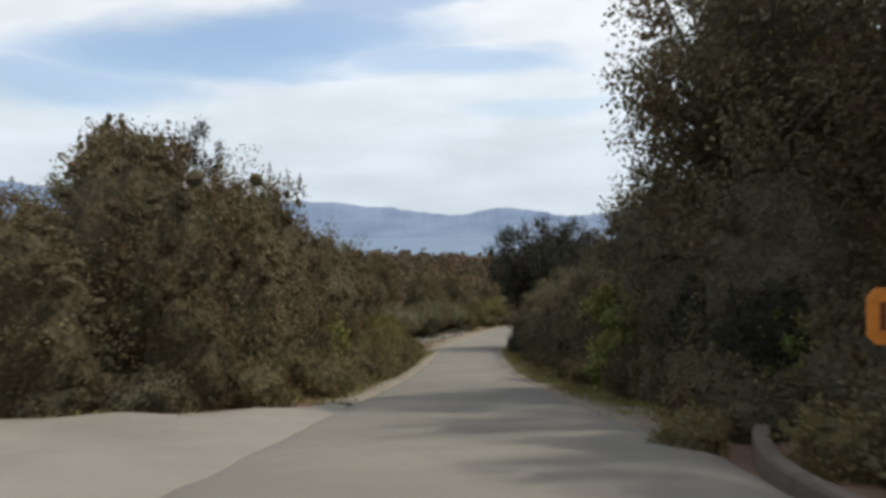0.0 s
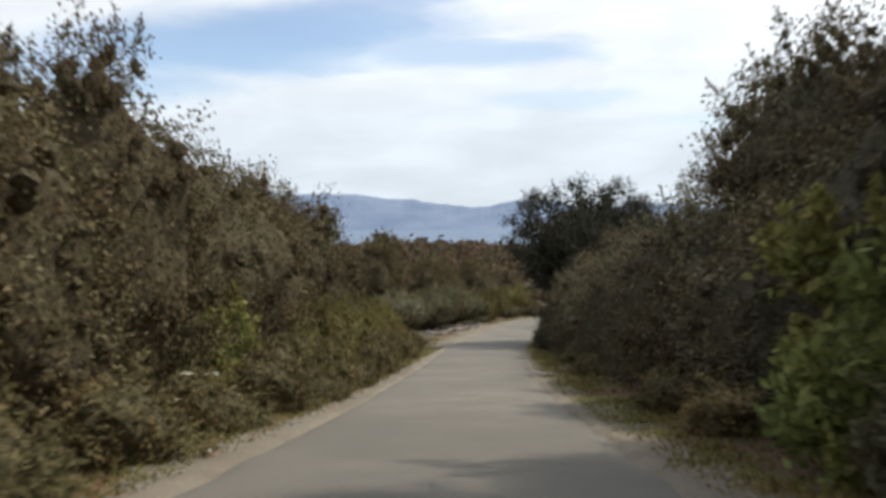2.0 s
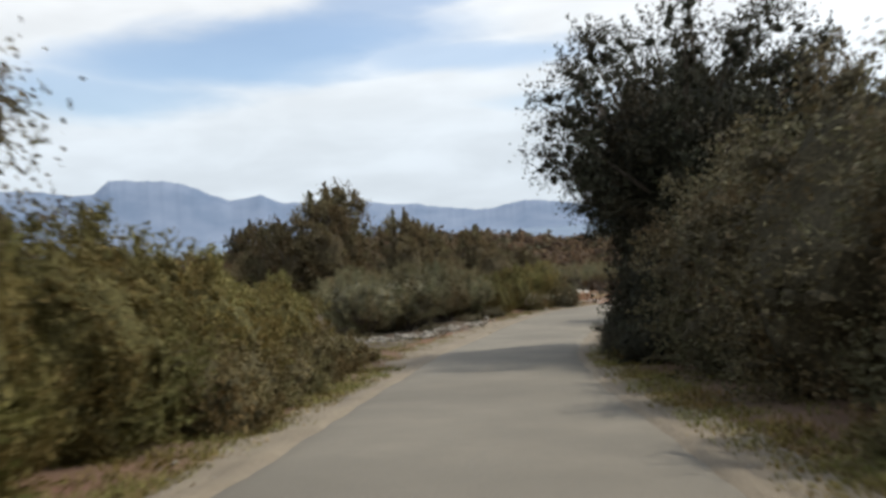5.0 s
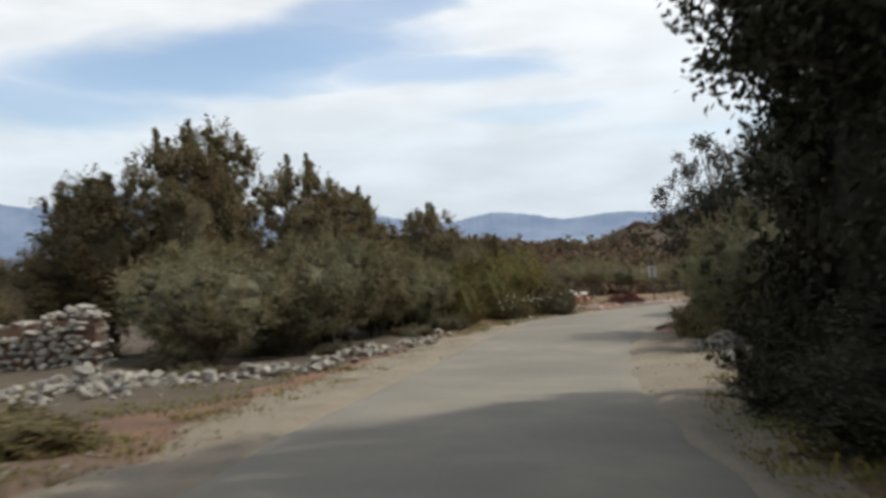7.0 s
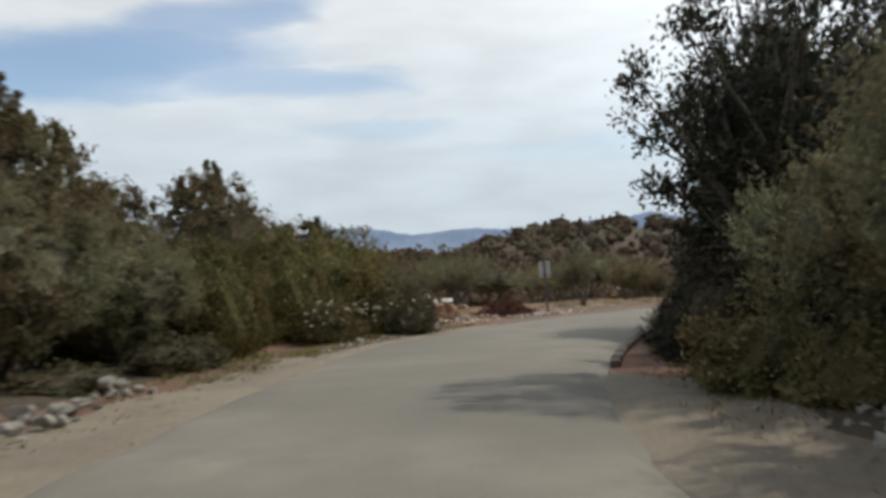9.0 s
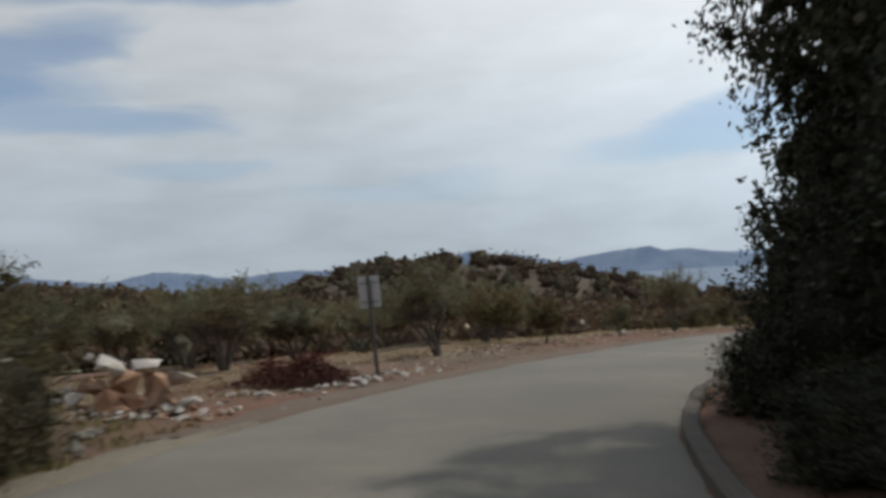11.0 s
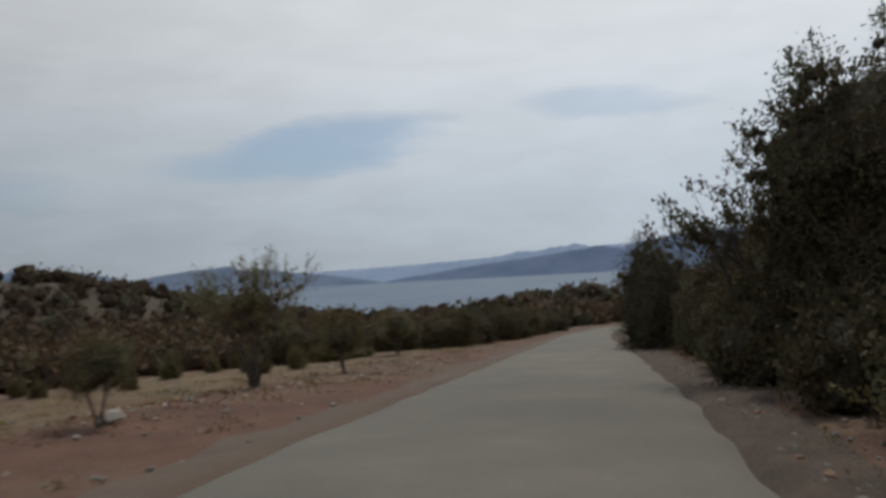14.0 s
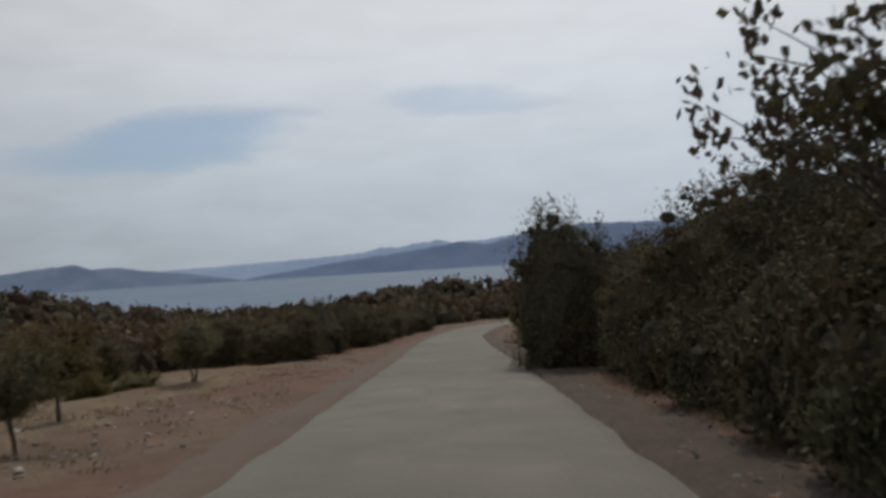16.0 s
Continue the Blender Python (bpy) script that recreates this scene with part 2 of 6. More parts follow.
# earth: dry litter and red soil in patches, gravel specks
m = Mat("earth", 0.97)
broad, mid, grit = m.noise(0.09, 4.0, 0.55), m.noise(0.9, 6.0, 0.65), m.noise(22.0, 5.0, 0.7)
c = m.ramp(mid, (0.28, (0.046, 0.031, 0.020)), (0.5, (0.100, 0.070, 0.043)), (0.72, (0.200, 0.148, 0.090)))
c = m.mix(m.ramp(broad, (0.36, (0.2, 0.2, 0.2)), (0.54, (0.9, 0.9, 0.9))), c, m.ramp(mid, (0.3, (0.086, 0.030, 0.017)), (0.7, (0.205, 0.082, 0.044))))
c = m.mix(0.28, c, m.ramp(grit, (0.3, (0.045, 0.028, 0.020)), (0.68, (0.29, 0.205, 0.145))))
straw = m.ramp(m.noise(0.33, 6.0, 0.7), (0.52, (0.0, 0.0, 0.0)), (0.66, (0.55, 0.55, 0.55)))
c = m.mix(straw, c, m.ramp(grit, (0.35, (0.10, 0.072, 0.042)), (0.65, (0.27, 0.20, 0.118))))
EARTH = m.color(c).bump(m.mix(0.5, mid, grit), 0.8, 0.07).mat

m = Mat("verge_dust", 0.97)
mid, grit = m.noise(1.1, 6.0, 0.65), m.noise(30.0, 5.0, 0.75)
c = m.ramp(mid, (0.30, (0.075, 0.057, 0.038)), (0.46, (0.160, 0.130, 0.090)), (0.58, (0.190, 0.158, 0.112)), (0.72, (0.118, 0.110, 0.058)))
c = m.mix(m.ramp(m.noise(0.45, 5.0, 0.6), (0.42, (0.0, 0.0, 0.0)), (0.62, (0.6, 0.6, 0.6))), c, (0.098, 0.078, 0.054))
c = m.mix(0.35, c, m.ramp(grit, (0.3, (0.07, 0.055, 0.04)), (0.68, (0.42, 0.36, 0.28))))
VERGE = m.color(c).bump(m.mix(0.5, mid, grit), 0.7, 0.04).mat


# trodden grey-brown dust where the lane runs out into red earth
m = Mat("shoulder_dust", 0.97)
mid, grit = m.noise(0.8, 6.0, 0.65), m.noise(30.0, 5.0, 0.75)
c = m.ramp(mid, (0.3, (0.092, 0.058, 0.038)), (0.65, (0.144, 0.101, 0.070)))
c = m.mix(m.ramp(m.noise(0.4, 5.0, 0.6), (0.42, (0.0, 0.0, 0.0)), (0.62, (0.65, 0.65, 0.65))), c, (0.108, 0.061, 0.038))
c = m.mix(0.3, c, m.ramp(grit, (0.3, (0.06, 0.045, 0.035)), (0.68, (0.27, 0.22, 0.175))))
SHOULDER = m.color(c).bump(m.mix(0.5, mid, grit), 0.6, 0.03).mat


m = Mat("crumbled_soil", 0.97)
mid, grit = m.noise(1.8, 6.0, 0.7), m.noise(26.0, 5.0, 0.75)
c = m.ramp(mid, (0.32, (0.042, 0.028, 0.020)), (0.52, (0.088, 0.058, 0.040)), (0.70, (0.140, 0.098, 0.068)))
c = m.mix(0.35, c, m.ramp(grit, (0.3, (0.030, 0.021, 0.016)), (0.68, (0.24, 0.185, 0.14))))
CRUMBLED = m.color(c).bump(m.mix(0.5, mid, grit), 1.0, 0.06).mat

m = Mat("dry_straw", 0.97)
broad, mid, grit = m.noise(0.35, 5.0, 0.65), m.noise(1.6, 6.0, 0.7), m.noise(34.0, 5.0, 0.75)
c = m.ramp(mid, (0.30, (0.100, 0.064, 0.034)), (0.52, (0.190, 0.132, 0.070)), (0.72, (0.270, 0.200, 0.112)))
c = m.mix(m.ramp(broad, (0.44, (0.0, 0.0, 0.0)), (0.58, (0.85, 0.85, 0.85))), c, m.ramp(mid, (0.3, (0.080, 0.034, 0.020)), (0.7, (0.180, 0.090, 0.050))))
c = m.mix(0.3, c, m.ramp(grit, (0.3, (0.06, 0.042, 0.024)), (0.68, (0.34, 0.26, 0.16))))
STRAW = m.color(c).bump(m.mix(0.5, mid, grit), 0.9, 0.05).mat


m = Mat("leaf_litter", 0.97)
mid, grit = m.noise(1.3, 6.0, 0.65), m.noise(26.0, 5.0, 0.75)
c = m.ramp(mid, (0.32, (0.030, 0.022, 0.015)), (0.52, (0.062, 0.045, 0.029)), (0.70, (0.105, 0.075, 0.046)))
c = m.mix(0.35, c, m.ramp(grit, (0.3, (0.022, 0.017, 0.012)), (0.68, (0.17, 0.125, 0.08))))
LITTER = m.color(c).bump(m.mix(0.5, mid, grit), 0.9, 0.05).mat


def stone_material(name, low, high, lichen, grit=((0.12, 0.11, 0.10), (0.7, 0.67, 0.62))):
    m = Mat(name, 0.92)
    o = m.node("ShaderNodeObjectInfo").outputs["Random"]
    g = m.node("ShaderNodeNewGeometry").outputs["Random Per Island"]
    pick = m.mix(0.5, o, g)
    a, b = m.noise(5.0, 6.0, 0.65), m.noise(28.0, 5.0, 0.7)
    c = m.mix(pick, low, high)
    c = m.mix(m.ramp(a, (0.45, (0, 0, 0)), (0.62, (0.8, 0.8, 0.8))), c, lichen)
    c = m.mix(0.25, c, m.ramp(b, (0.3, grit[0]), (0.7, grit[1])))
    return m.color(c).bump(m.mix(0.5, a, b), 0.8, 0.03).mat


LIMESTONE = stone_material("limestone", (0.13, 0.118, 0.10), (0.46, 0.43, 0.37), (0.20, 0.18, 0.15), ((0.07, 0.065, 0.055), (0.55, 0.52, 0.46)))
REDSTONE = stone_material("iron_stained_limestone", (0.36, 0.165, 0.085), (0.46, 0.30, 0.195), (0.26, 0.15, 0.10), ((0.14, 0.07, 0.04), (0.55, 0.36, 0.25)))
WHITESTONE = stone_material("fresh_cut_limestone", (0.50, 0.46, 0.40), (0.68, 0.63, 0.56), (0.38, 0.31, 0.25))
KERBSTONE = stone_material("kerb_concrete", (0.088, 0.066, 0.049), (0.112, 0.086, 0.066), (0.072, 0.055, 0.042), ((0.04, 0.035, 0.03), (0.17, 0.15, 0.13)))

m = Mat("galvanised_steel", 0.5, 0.6)
n = m.noise(9.0, 5.0)
STEEL = m.color(m.ramp(n, (0.3, (0.22, 0.22, 0.22)), (0.7, (0.36, 0.36, 0.36)))).bump(n, 0.1, 0.002).mat
m = Mat("sign_post_paint", 0.6, 0.2)
n = m.noise(9.0, 5.0)
POST = m.color(m.ramp(n, (0.3, (0.07, 0.065, 0.06)), (0.7, (0.13, 0.12, 0.11)))).mat
m = Mat("bare_sign_back", 0.55, 0.3)
n = m.noise(6.0, 5.0, stretch=(1, 1, 0.3))
SIGNBACK = m.color(m.ramp(n, (0.3, (0.50, 0.50, 0.51)), (0.7, (0.64, 0.64, 0.65)))).mat
m = Mat("orange_sign_paint", 0.5)
n = m.noise(8.0, 5.0)
ORANGE = m.color(m.ramp(n, (0.3, (0.62, 0.20, 0.03)), (0.7, (0.80, 0.29, 0.05)))).mat
m = Mat("dark_print", 0.6)
PRINT = m.color(m.ramp(m.noise(30.0), (0.3, (0.10, 0.03, 0.01)), (0.7, (0.16, 0.05, 0.02)))).mat
m = Mat("weathered_board", 0.85)
n = m.noise(4.0, 6.0, 0.6, stretch=(0.2, 1, 1))
BOARD = m.color(m.ramp(n, (0.3, (0.42, 0.37, 0.26)), (0.7, (0.66, 0.60, 0.46)))).bump(n, 0.4, 0.01).mat

# sea: dark water that mirrors the bright sky, ruffled by wind
m = Mat("sea_water", 0.55)
big_w, small_w = m.noise(0.004, 5.0, 0.6, stretch=(1, 3.0, 1)), m.noise(0.05, 6.0, 0.7)
m.color(m.ramp(big_w, (0.35, (0.115, 0.165, 0.235)), (0.7, (0.16, 0.22, 0.30)))).bump(small_w, 0.25, 3.0)
m.b.inputs["IOR"].default_value = 1.33
m.b.inputs["Specular IOR Level"].default_value = 0.3
SEA = m.mat


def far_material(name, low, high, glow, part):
    """A distant range: blue air haze is put into its base colour and its emission."""
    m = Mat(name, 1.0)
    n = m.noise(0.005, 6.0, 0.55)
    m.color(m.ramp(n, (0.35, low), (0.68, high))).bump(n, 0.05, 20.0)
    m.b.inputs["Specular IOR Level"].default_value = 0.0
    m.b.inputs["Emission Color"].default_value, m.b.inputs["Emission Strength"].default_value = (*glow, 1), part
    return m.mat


# the blue-greys and the emission paint haze over the land's own colour
RANGE_NEAR = far_material("hazed_headland", (0.055, 0.075, 0.105), (0.10, 0.125, 0.16), (0.29, 0.40, 0.66), 0.31)
RANGE_MAIN = far_material("hazed_range", (0.070, 0.095, 0.135), (0.13, 0.155, 0.20), (0.33, 0.45, 0.68), 0.24)
RANGE_FAR = far_material("hazed_pale_range", (0.09, 0.12, 0.16), (0.14, 0.17, 0.21), (0.38, 0.50, 0.74), 0.54)


# ---- the road's line and the lie of the land ----
# every 9 m along the drive: x, y, z of the road's surface; distance 0 at the start of the drive
LINE_FROM, LINE_STEP = -24.0, 9.0
LINE = [(-1.56, -23.95, 2.92), (-0.98, -14.97, 1.82), (-0.39, -5.99, 0.73), (0.20, 2.99, -0.37), (0.70, 11.98, -1.59), (0.84, 20.98, -2.93),
        (0.96, 29.98, -4.24), (1.23, 38.97, -5.44), (1.61, 47.96, -6.53), (2.02, 56.95, -7.58), (2.89, 65.91, -8.50), (4.59, 74.75, -9.27),
        (7.06, 83.39, -9.84), (10.67, 91.63, -10.32), (15.92, 98.91, -10.69), (22.78, 104.71, -11.04), (30.70, 108.95, -11.48), (38.70, 113.20, -12.08),
        (46.70, 117.60, -12.70), (54.60, 122.00, -13.35), (62.50, 126.40, -14.00), (70.60, 130.80, -14.60), (78.60, 135.00, -15.20), (86.80, 138.80, -15.80),
        (95.20, 142.20, -16.30), (103.70, 145.20, -16.80), (112.50, 147.40, -17.30), (121.40, 148.40, -17.80)]
SEA_LEVEL = -50.0


def spline(points, u):
    """Catmull-Rom through points, at u in steps."""
    p = np.asarray(points, float)
    p = np.vstack([2 * p[0] - p[1], p, 2 * p[-1] - p[-2]])
    u = np.clip(np.asarray(u, float), 0, len(p) - 3 - 1e-6)
    i = u.astype(int)
    f = (u - i)[:, None]
    a, b, c, d = p[i], p[i + 1], p[i + 2], p[i + 3]
    return 0.5 * (2 * b + (c - a) * f + (2 * a - 5 * b + 4 * c - d) * f**2 + (3 * b - a - 3 * c + d) * f**3)


LS = np.arange(LINE_FROM, LINE_FROM + LINE_STEP * (len(LINE) - 1), 0.5)
LP = spline(LINE, (LS - LINE_FROM) / LINE_STEP)
LT = np.gradient(LP[:, :2], axis=0)
LT /= np.linalg.norm(LT, axis=1)[:, None]
LN = np.stack([LT[:, 1], -LT[:, 0]], -1)  # to the right
EDGE_S = np.array([-24, 9, 13, 16, 30, 45, 60, 68, 76, 84, 92, 98, 104, 110, 116, 125, 140, 230.0])
EDGE_L = np.array([-2.6, -2.85, -2.88, -2.9, -2.5, -2.6, -2.7, -3.1, -3.3, -3.9, -4.7, -4.3, -3.5, -2.75, -2.72, -2.65, -2.55, -2.4])
EDGE_R = np.array([2.5, 2.45, 2.0, 1.9, 1.8, 1.7, 1.8, 1.6, 1.3, 1.1, 1.2, 1.15, 1.42, 1.74, 1.6, 1.4, 1.4, 1.5])


def along(xy):
    """Distance along the road, offset to its right and the road's height, for points in plan."""
    xy = np.atleast_2d(np.asarray(xy, float))
    s, l, z = (np.empty(len(xy)) for _ in range(3))
    for k in range(0, len(xy), 4000):
        q = xy[k:k + 4000]
        i = ((q[:, None, 0] - LP[None, :, 0]) ** 2 + (q[:, None, 1] - LP[None, :, 1]) ** 2).argmin(1)
        o = q - LP[i, :2]
        s[k:k + 4000], l[k:k + 4000], z[k:k + 4000] = LS[i] + (o * LT[i]).sum(1), (o * LN[i]).sum(1), LP[i, 2]
        far = (o**2).sum(1)
        l[k:k + 4000] = np.sign(l[k:k + 4000]) * np.sqrt(far)
    z = np.interp(s, LS, LP[:, 2])
    return s, l, z


def step(a, b, v):
    t = np.clip((v - a) / (b - a), 0, 1)
    return t * t * (3 - 2 * t)


def waves(x, y, size, seed):
    """Smooth unevenness between about -1 and 1."""
    out, k = 0.0, 2 * math.pi / size
    for j in range(6):
        a = seed * 1.7 + j * 2.399
        f = k * (0.6 + 0.35 * j)
        out = out + np.sin(f * (x * math.cos(a) + y * math.sin(a)) + seed * 3.1 + j * j) / (1 + 0.5 * j)
    return out / 3.0


def bump_hill(x, y, x0, y0, height, long, wide, turn):
    c, s = math.cos(radians(turn)), math.sin(radians(turn))
    u, v = (x - x0) * c + (y - y0) * s, -(x - x0) * s + (y - y0) * c
    return height * np.exp(-((u / long) ** 2 + (v / wide) ** 2))


def ground_z(x, y):
    x, y = np.asarray(x, float), np.asarray(y, float)
    s, l, zr = along(np.stack([x.ravel(), y.ravel()], -1))
    s, l, zr = (v.reshape(x.shape) for v in (s, l, zr))
    el, er = np.interp(s, EDGE_S, EDGE_L), np.interp(s, EDGE_S, EDGE_R)
    out = np.maximum(el - l, l - er)  # metres past the road's edge
    # beside the road: a crumbled verge, then rough ground that falls away left and rises a little right
    fall = 0.025 + 0.040 * step(55, 100, s)
    side = np.where(l < 0, -fall * np.clip(out - 4, 0, 120), 0.05 * np.clip(out - 2, 0, 25))
    near = zr - 0.05 + 0.10 * step(0.0, 1.4, out) * (0.4 + waves(x, y, 3.0, 1)) + 0.30 * step(2.5, 12, out) * waves(x, y, 9.0, 2) + side
    near = np.where(out < 0.35, zr - 0.10 + 0.07 * step(-0.3, 0.35, out), near)
    # at large: slopes that fall to the sea, a long wooded hill, lower rises
    d = np.hypot(x - 15, y - 100)
    far = -15.0 - 40.0 * step(20, 520, d)
    far = far + bump_hill(x, y, 140, 400, 36.0, 115, 80, -16) + bump_hill(x, y, -20, 235, 11.0, 90, 60, 0) + bump_hill(x, y, 330, 265, 21.0, 90, 55, -30) + bump_hill(x, y, 108, 228, 4.0, 36, 30, 0) + bump_hill(x, y, 51, 174, 1.7, 16, 12, 0)
    far = far + 1.6 * waves(x, y, 60.0, 3) * step(30, 120, d) + np.clip(-y, 0, 400) * 0.05
    far = np.where(d > 900, np.minimum(far, SEA_LEVEL - 3), far)
    w = step(30, 125, np.abs(out))
    return near * (1 - w) + far * w


def spot(s, l, dz=0.0):
    """A place beside the road: distance along, offset to the right, height over the ground."""
    p = np.array([np.interp(s, LS, LP[:, k]) for k in range(2)])
    n = np.array([np.interp(s, LS, LN[:, k]) for k in range(2)])
    x, y = p + n * l
    return Vector((x, y, float(ground_z(np.array([x]), np.array([y]))[0]) + dz))


def mesh_object(name, verts, faces, mats, slots=None, smooth=False, parent=None):
    me = bpy.data.meshes.new(name)
    me.from_pydata(np.asarray(verts).tolist(), [], faces if isinstance(faces, list) else faces.tolist())
    for mt in mats if isinstance(mats, (list, tuple)) else [mats]:
        me.materials.append(mt)
    if slots is not None:
        me.polygons.foreach_set("material_index", np.asarray(slots, np.int32))
    if smooth:
        me.polygons.foreach_set("use_smooth", np.ones(len(me.polygons), bool))
    me.update()
    ob = new(name, me)
    ob.parent = parent
    return ob


def part(name, bm, material, parent, label=""):
    me = bpy.data.meshes.new(name)
    bm.to_mesh(me)
    bm.free()
    me.materials.append(material)
    ob = new(name, me)
    ob.parent = parent
    return tagged(ob, label) if label else ob


def grid_faces(nu, nv):
    i = np.arange(nu - 1)[:, None] * nv + np.arange(nv - 1)[None]
    i = i.ravel()
    return np.stack([i, i + nv, i + nv + 1, i + 1], -1)


def graded(lo, hi, fine_lo, fine_hi, cell):
    inner = list(np.arange(fine_lo, fine_hi + 1e-6, cell))
    up, stepw, v = [], cell, inner[-1]
    while v < hi:
        stepw *= 1.09
        v += stepw
        up.append(min(v, hi))
    down, stepw, v = [], cell, inner[0]
    while v > lo:
        stepw *= 1.09
        v -= stepw
        down.append(max(v, lo))
    return np.array(down[::-1] + inner + up)


# ---- ground, road, sea, far ranges ----
gx, gy = graded(-4800, 4800, -22, 70, 0.7), graded(-4800, 4800, -12, 140, 0.7)
GX, GY = np.meshgrid(gx, gy, indexing="ij")
GZ = ground_z(GX, GY)
gv = np.stack([GX.ravel(), GY.ravel(), GZ.ravel()], -1)
gf = grid_faces(len(gx), len(gy))
gs_, gl_, _ = along(gv[gf].mean(1)[:, :2])
wooded = (np.abs(gl_) > 25) | ((gs_ > 158) & (np.abs(gl_) > 7)) | ((gs_ < 99) & (np.abs(gl_) > 11))
wooded &= ~((gl_ < 0) & (gl_ > -34) & (gs_ > 99) & (gs_ < 150))
ground = tagged(mesh_object("ground", gv, gf, [EARTH, LITTER], wooded, smooth=True), "dry red-brown earth with litter, gravel and thin grass", "ground", kind="structure")


def ribbon(name, s0, s1, left, right, lift, mat, ds=0.5, cols=9, rough=0.0, seed=1, label="", category="road"):
    """A strip along the road between two offsets (functions of the distance), with a frayed outline."""
    ss = np.arange(s0, s1 + 1e-6, ds)
    c = np.stack([np.interp(ss, LS, LP[:, k]) for k in range(3)], -1)
    n = np.stack([np.interp(ss, LS, LN[:, k]) for k in range(2)], -1)
    fray = rough * waves(ss, ss * 0.3, 2.6, seed), rough * waves(ss, ss * 0.7, 2.1, seed + 3)
    a, b = left(ss) + fray[0], right(ss) + fray[1]
    u = np.linspace(0, 1, cols)
    l = a[:, None] * (1 - u) + b[:, None] * u
    xy = c[:, None, :2] + n[:, None] * l[..., None]
    z = c[:, None, 2] + lift(xy[..., 0], xy[..., 1], u[None] + 0 * l)
    ob = mesh_object(name, np.concatenate([xy, z[..., None]], -1).reshape(-1, 3), grid_faces(len(ss), cols)[:, ::-1], mat, smooth=True)
    return tagged(ob, label, category, kind="structure")


el = lambda s: np.interp(s, EDGE_S, EDGE_L)
er = lambda s: np.interp(s, EDGE_S, EDGE_R)
road = ribbon("road", -24, 218, el, er, lambda x, y, u: 0.035 - 0.03 * (2 * u - 1) ** 4 - 0.085 * np.abs(2 * u - 1) ** 16 + 0.012 * waves(x, y, 2.5, 5), ASPHALT, cols=27, rough=0.10,
              label="narrow pale worn asphalt lane with crumbled edges", category="road")

ribbon("pavement", -24, 17.0, lambda s: np.where(s < 12, -8.4 - 0.25 * (12 - s), -8.4 + 5.2 * step(12, 17, s)), lambda s: el(s) + 0.30, lambda x, y, u: np.maximum(ground_z(x, y) - along(np.stack([x.ravel(), y.ravel()], -1))[2].reshape(x.shape) + 0.05, -0.012 - 0.1 * (1 - u)) - 0.06 * np.clip(u - 0.94, 0, 1) / 0.06,
       CONCRETE, cols=19, rough=0.06, seed=9, label="dusty concrete apron of a side lane beside the road", category="pavement")
VERGE_W_S = np.array([17, 30, 45, 60, 66, 72, 84, 92, 100, 110, 120, 140, 218.0])
VERGE_W_L = np.array([0.9, 0.7, 0.6, 0.9, 1.2, 1.9, 1.5, 0.8, 0.6, 0.22, 0.18, 0.18, 0.3])
VERGE_W_R = np.array([0.9, 1.0, 0.9, 0.7, 0.8, 3.4, 3.0, 0.2, 0.7, 1.0, 1.0, 0.9, 0.9])


def on_ground(x, y, u):
    return ground_z(x, y) - along(np.stack([x.ravel(), y.ravel()], -1))[2].reshape(x.shape) + 0.025 - 0.03 * np.abs(2 * u - 1) ** 3


def to_left(x, y, u):
    """A strip on the left: it laps the road's broken edge and dips under it."""
    g = on_ground(x, y, u)
    return np.where(u > 0.6, np.maximum(g, 0.012 - 0.09 * np.clip(u - 0.8, 0, 1) / 0.2), g)


def to_right(x, y, u):
    return to_left(x, y, 1 - u)


ribbon("verge_strip", 17, 99, lambda s: el(s) - np.interp(s, VERGE_W_S, VERGE_W_L), lambda s: el(s) + 0.24, to_left, VERGE, cols=11, rough=0.16, seed=12,
       label="pale dusty gravel verge with thin dry grass", category="verge")
ribbon("verge_strip", 98, 218, lambda s: el(s) - 0.75 - 0.22 * waves(s, s * 0.4, 9.0, 4), lambda s: el(s) + 0.16, to_left, SHOULDER, cols=11, rough=0.14, seed=21,
       label="trodden grey-brown dust along the crumbled edge", category="verge")
for s0, s1, stuff in ((11, 87, VERGE), (101.0, 218, CRUMBLED)):
    ribbon("verge_strip", s0, s1, lambda s, a=s0, b=s1: er(s) - 0.05 - (0.19 if a < 90 else 0.07) * np.clip(np.minimum(s - a, b - s) / 2.5, 0, 1), lambda s, a=s0, b=s1: er(s) - 0.05 + np.interp(s, VERGE_W_S, VERGE_W_R) * np.clip(np.minimum(s - a, b - s) / 2.5, 0, 1), to_right, stuff, cols=11, rough=0.05, seed=15,
           label="dusty verge with dry grass beside the road", category="verge")

ribbon("litter_strip", 62, 99, lambda s: el(s) - 13.5 - 1.5 * waves(s, s * 0.3, 11.0, 6), lambda s: el(s) - 1.75 - 0.5 * step(86, 92, s) - 0.9 * step(72, 66, s), lambda x, y, u: on_ground(x, y, u) + 0.03 - 0.09 * np.abs(2 * u - 1) ** 12, LITTER, cols=25, rough=0.22, seed=31,
       label="dark brown leaf litter and soil under the olives", category="leaf litter")

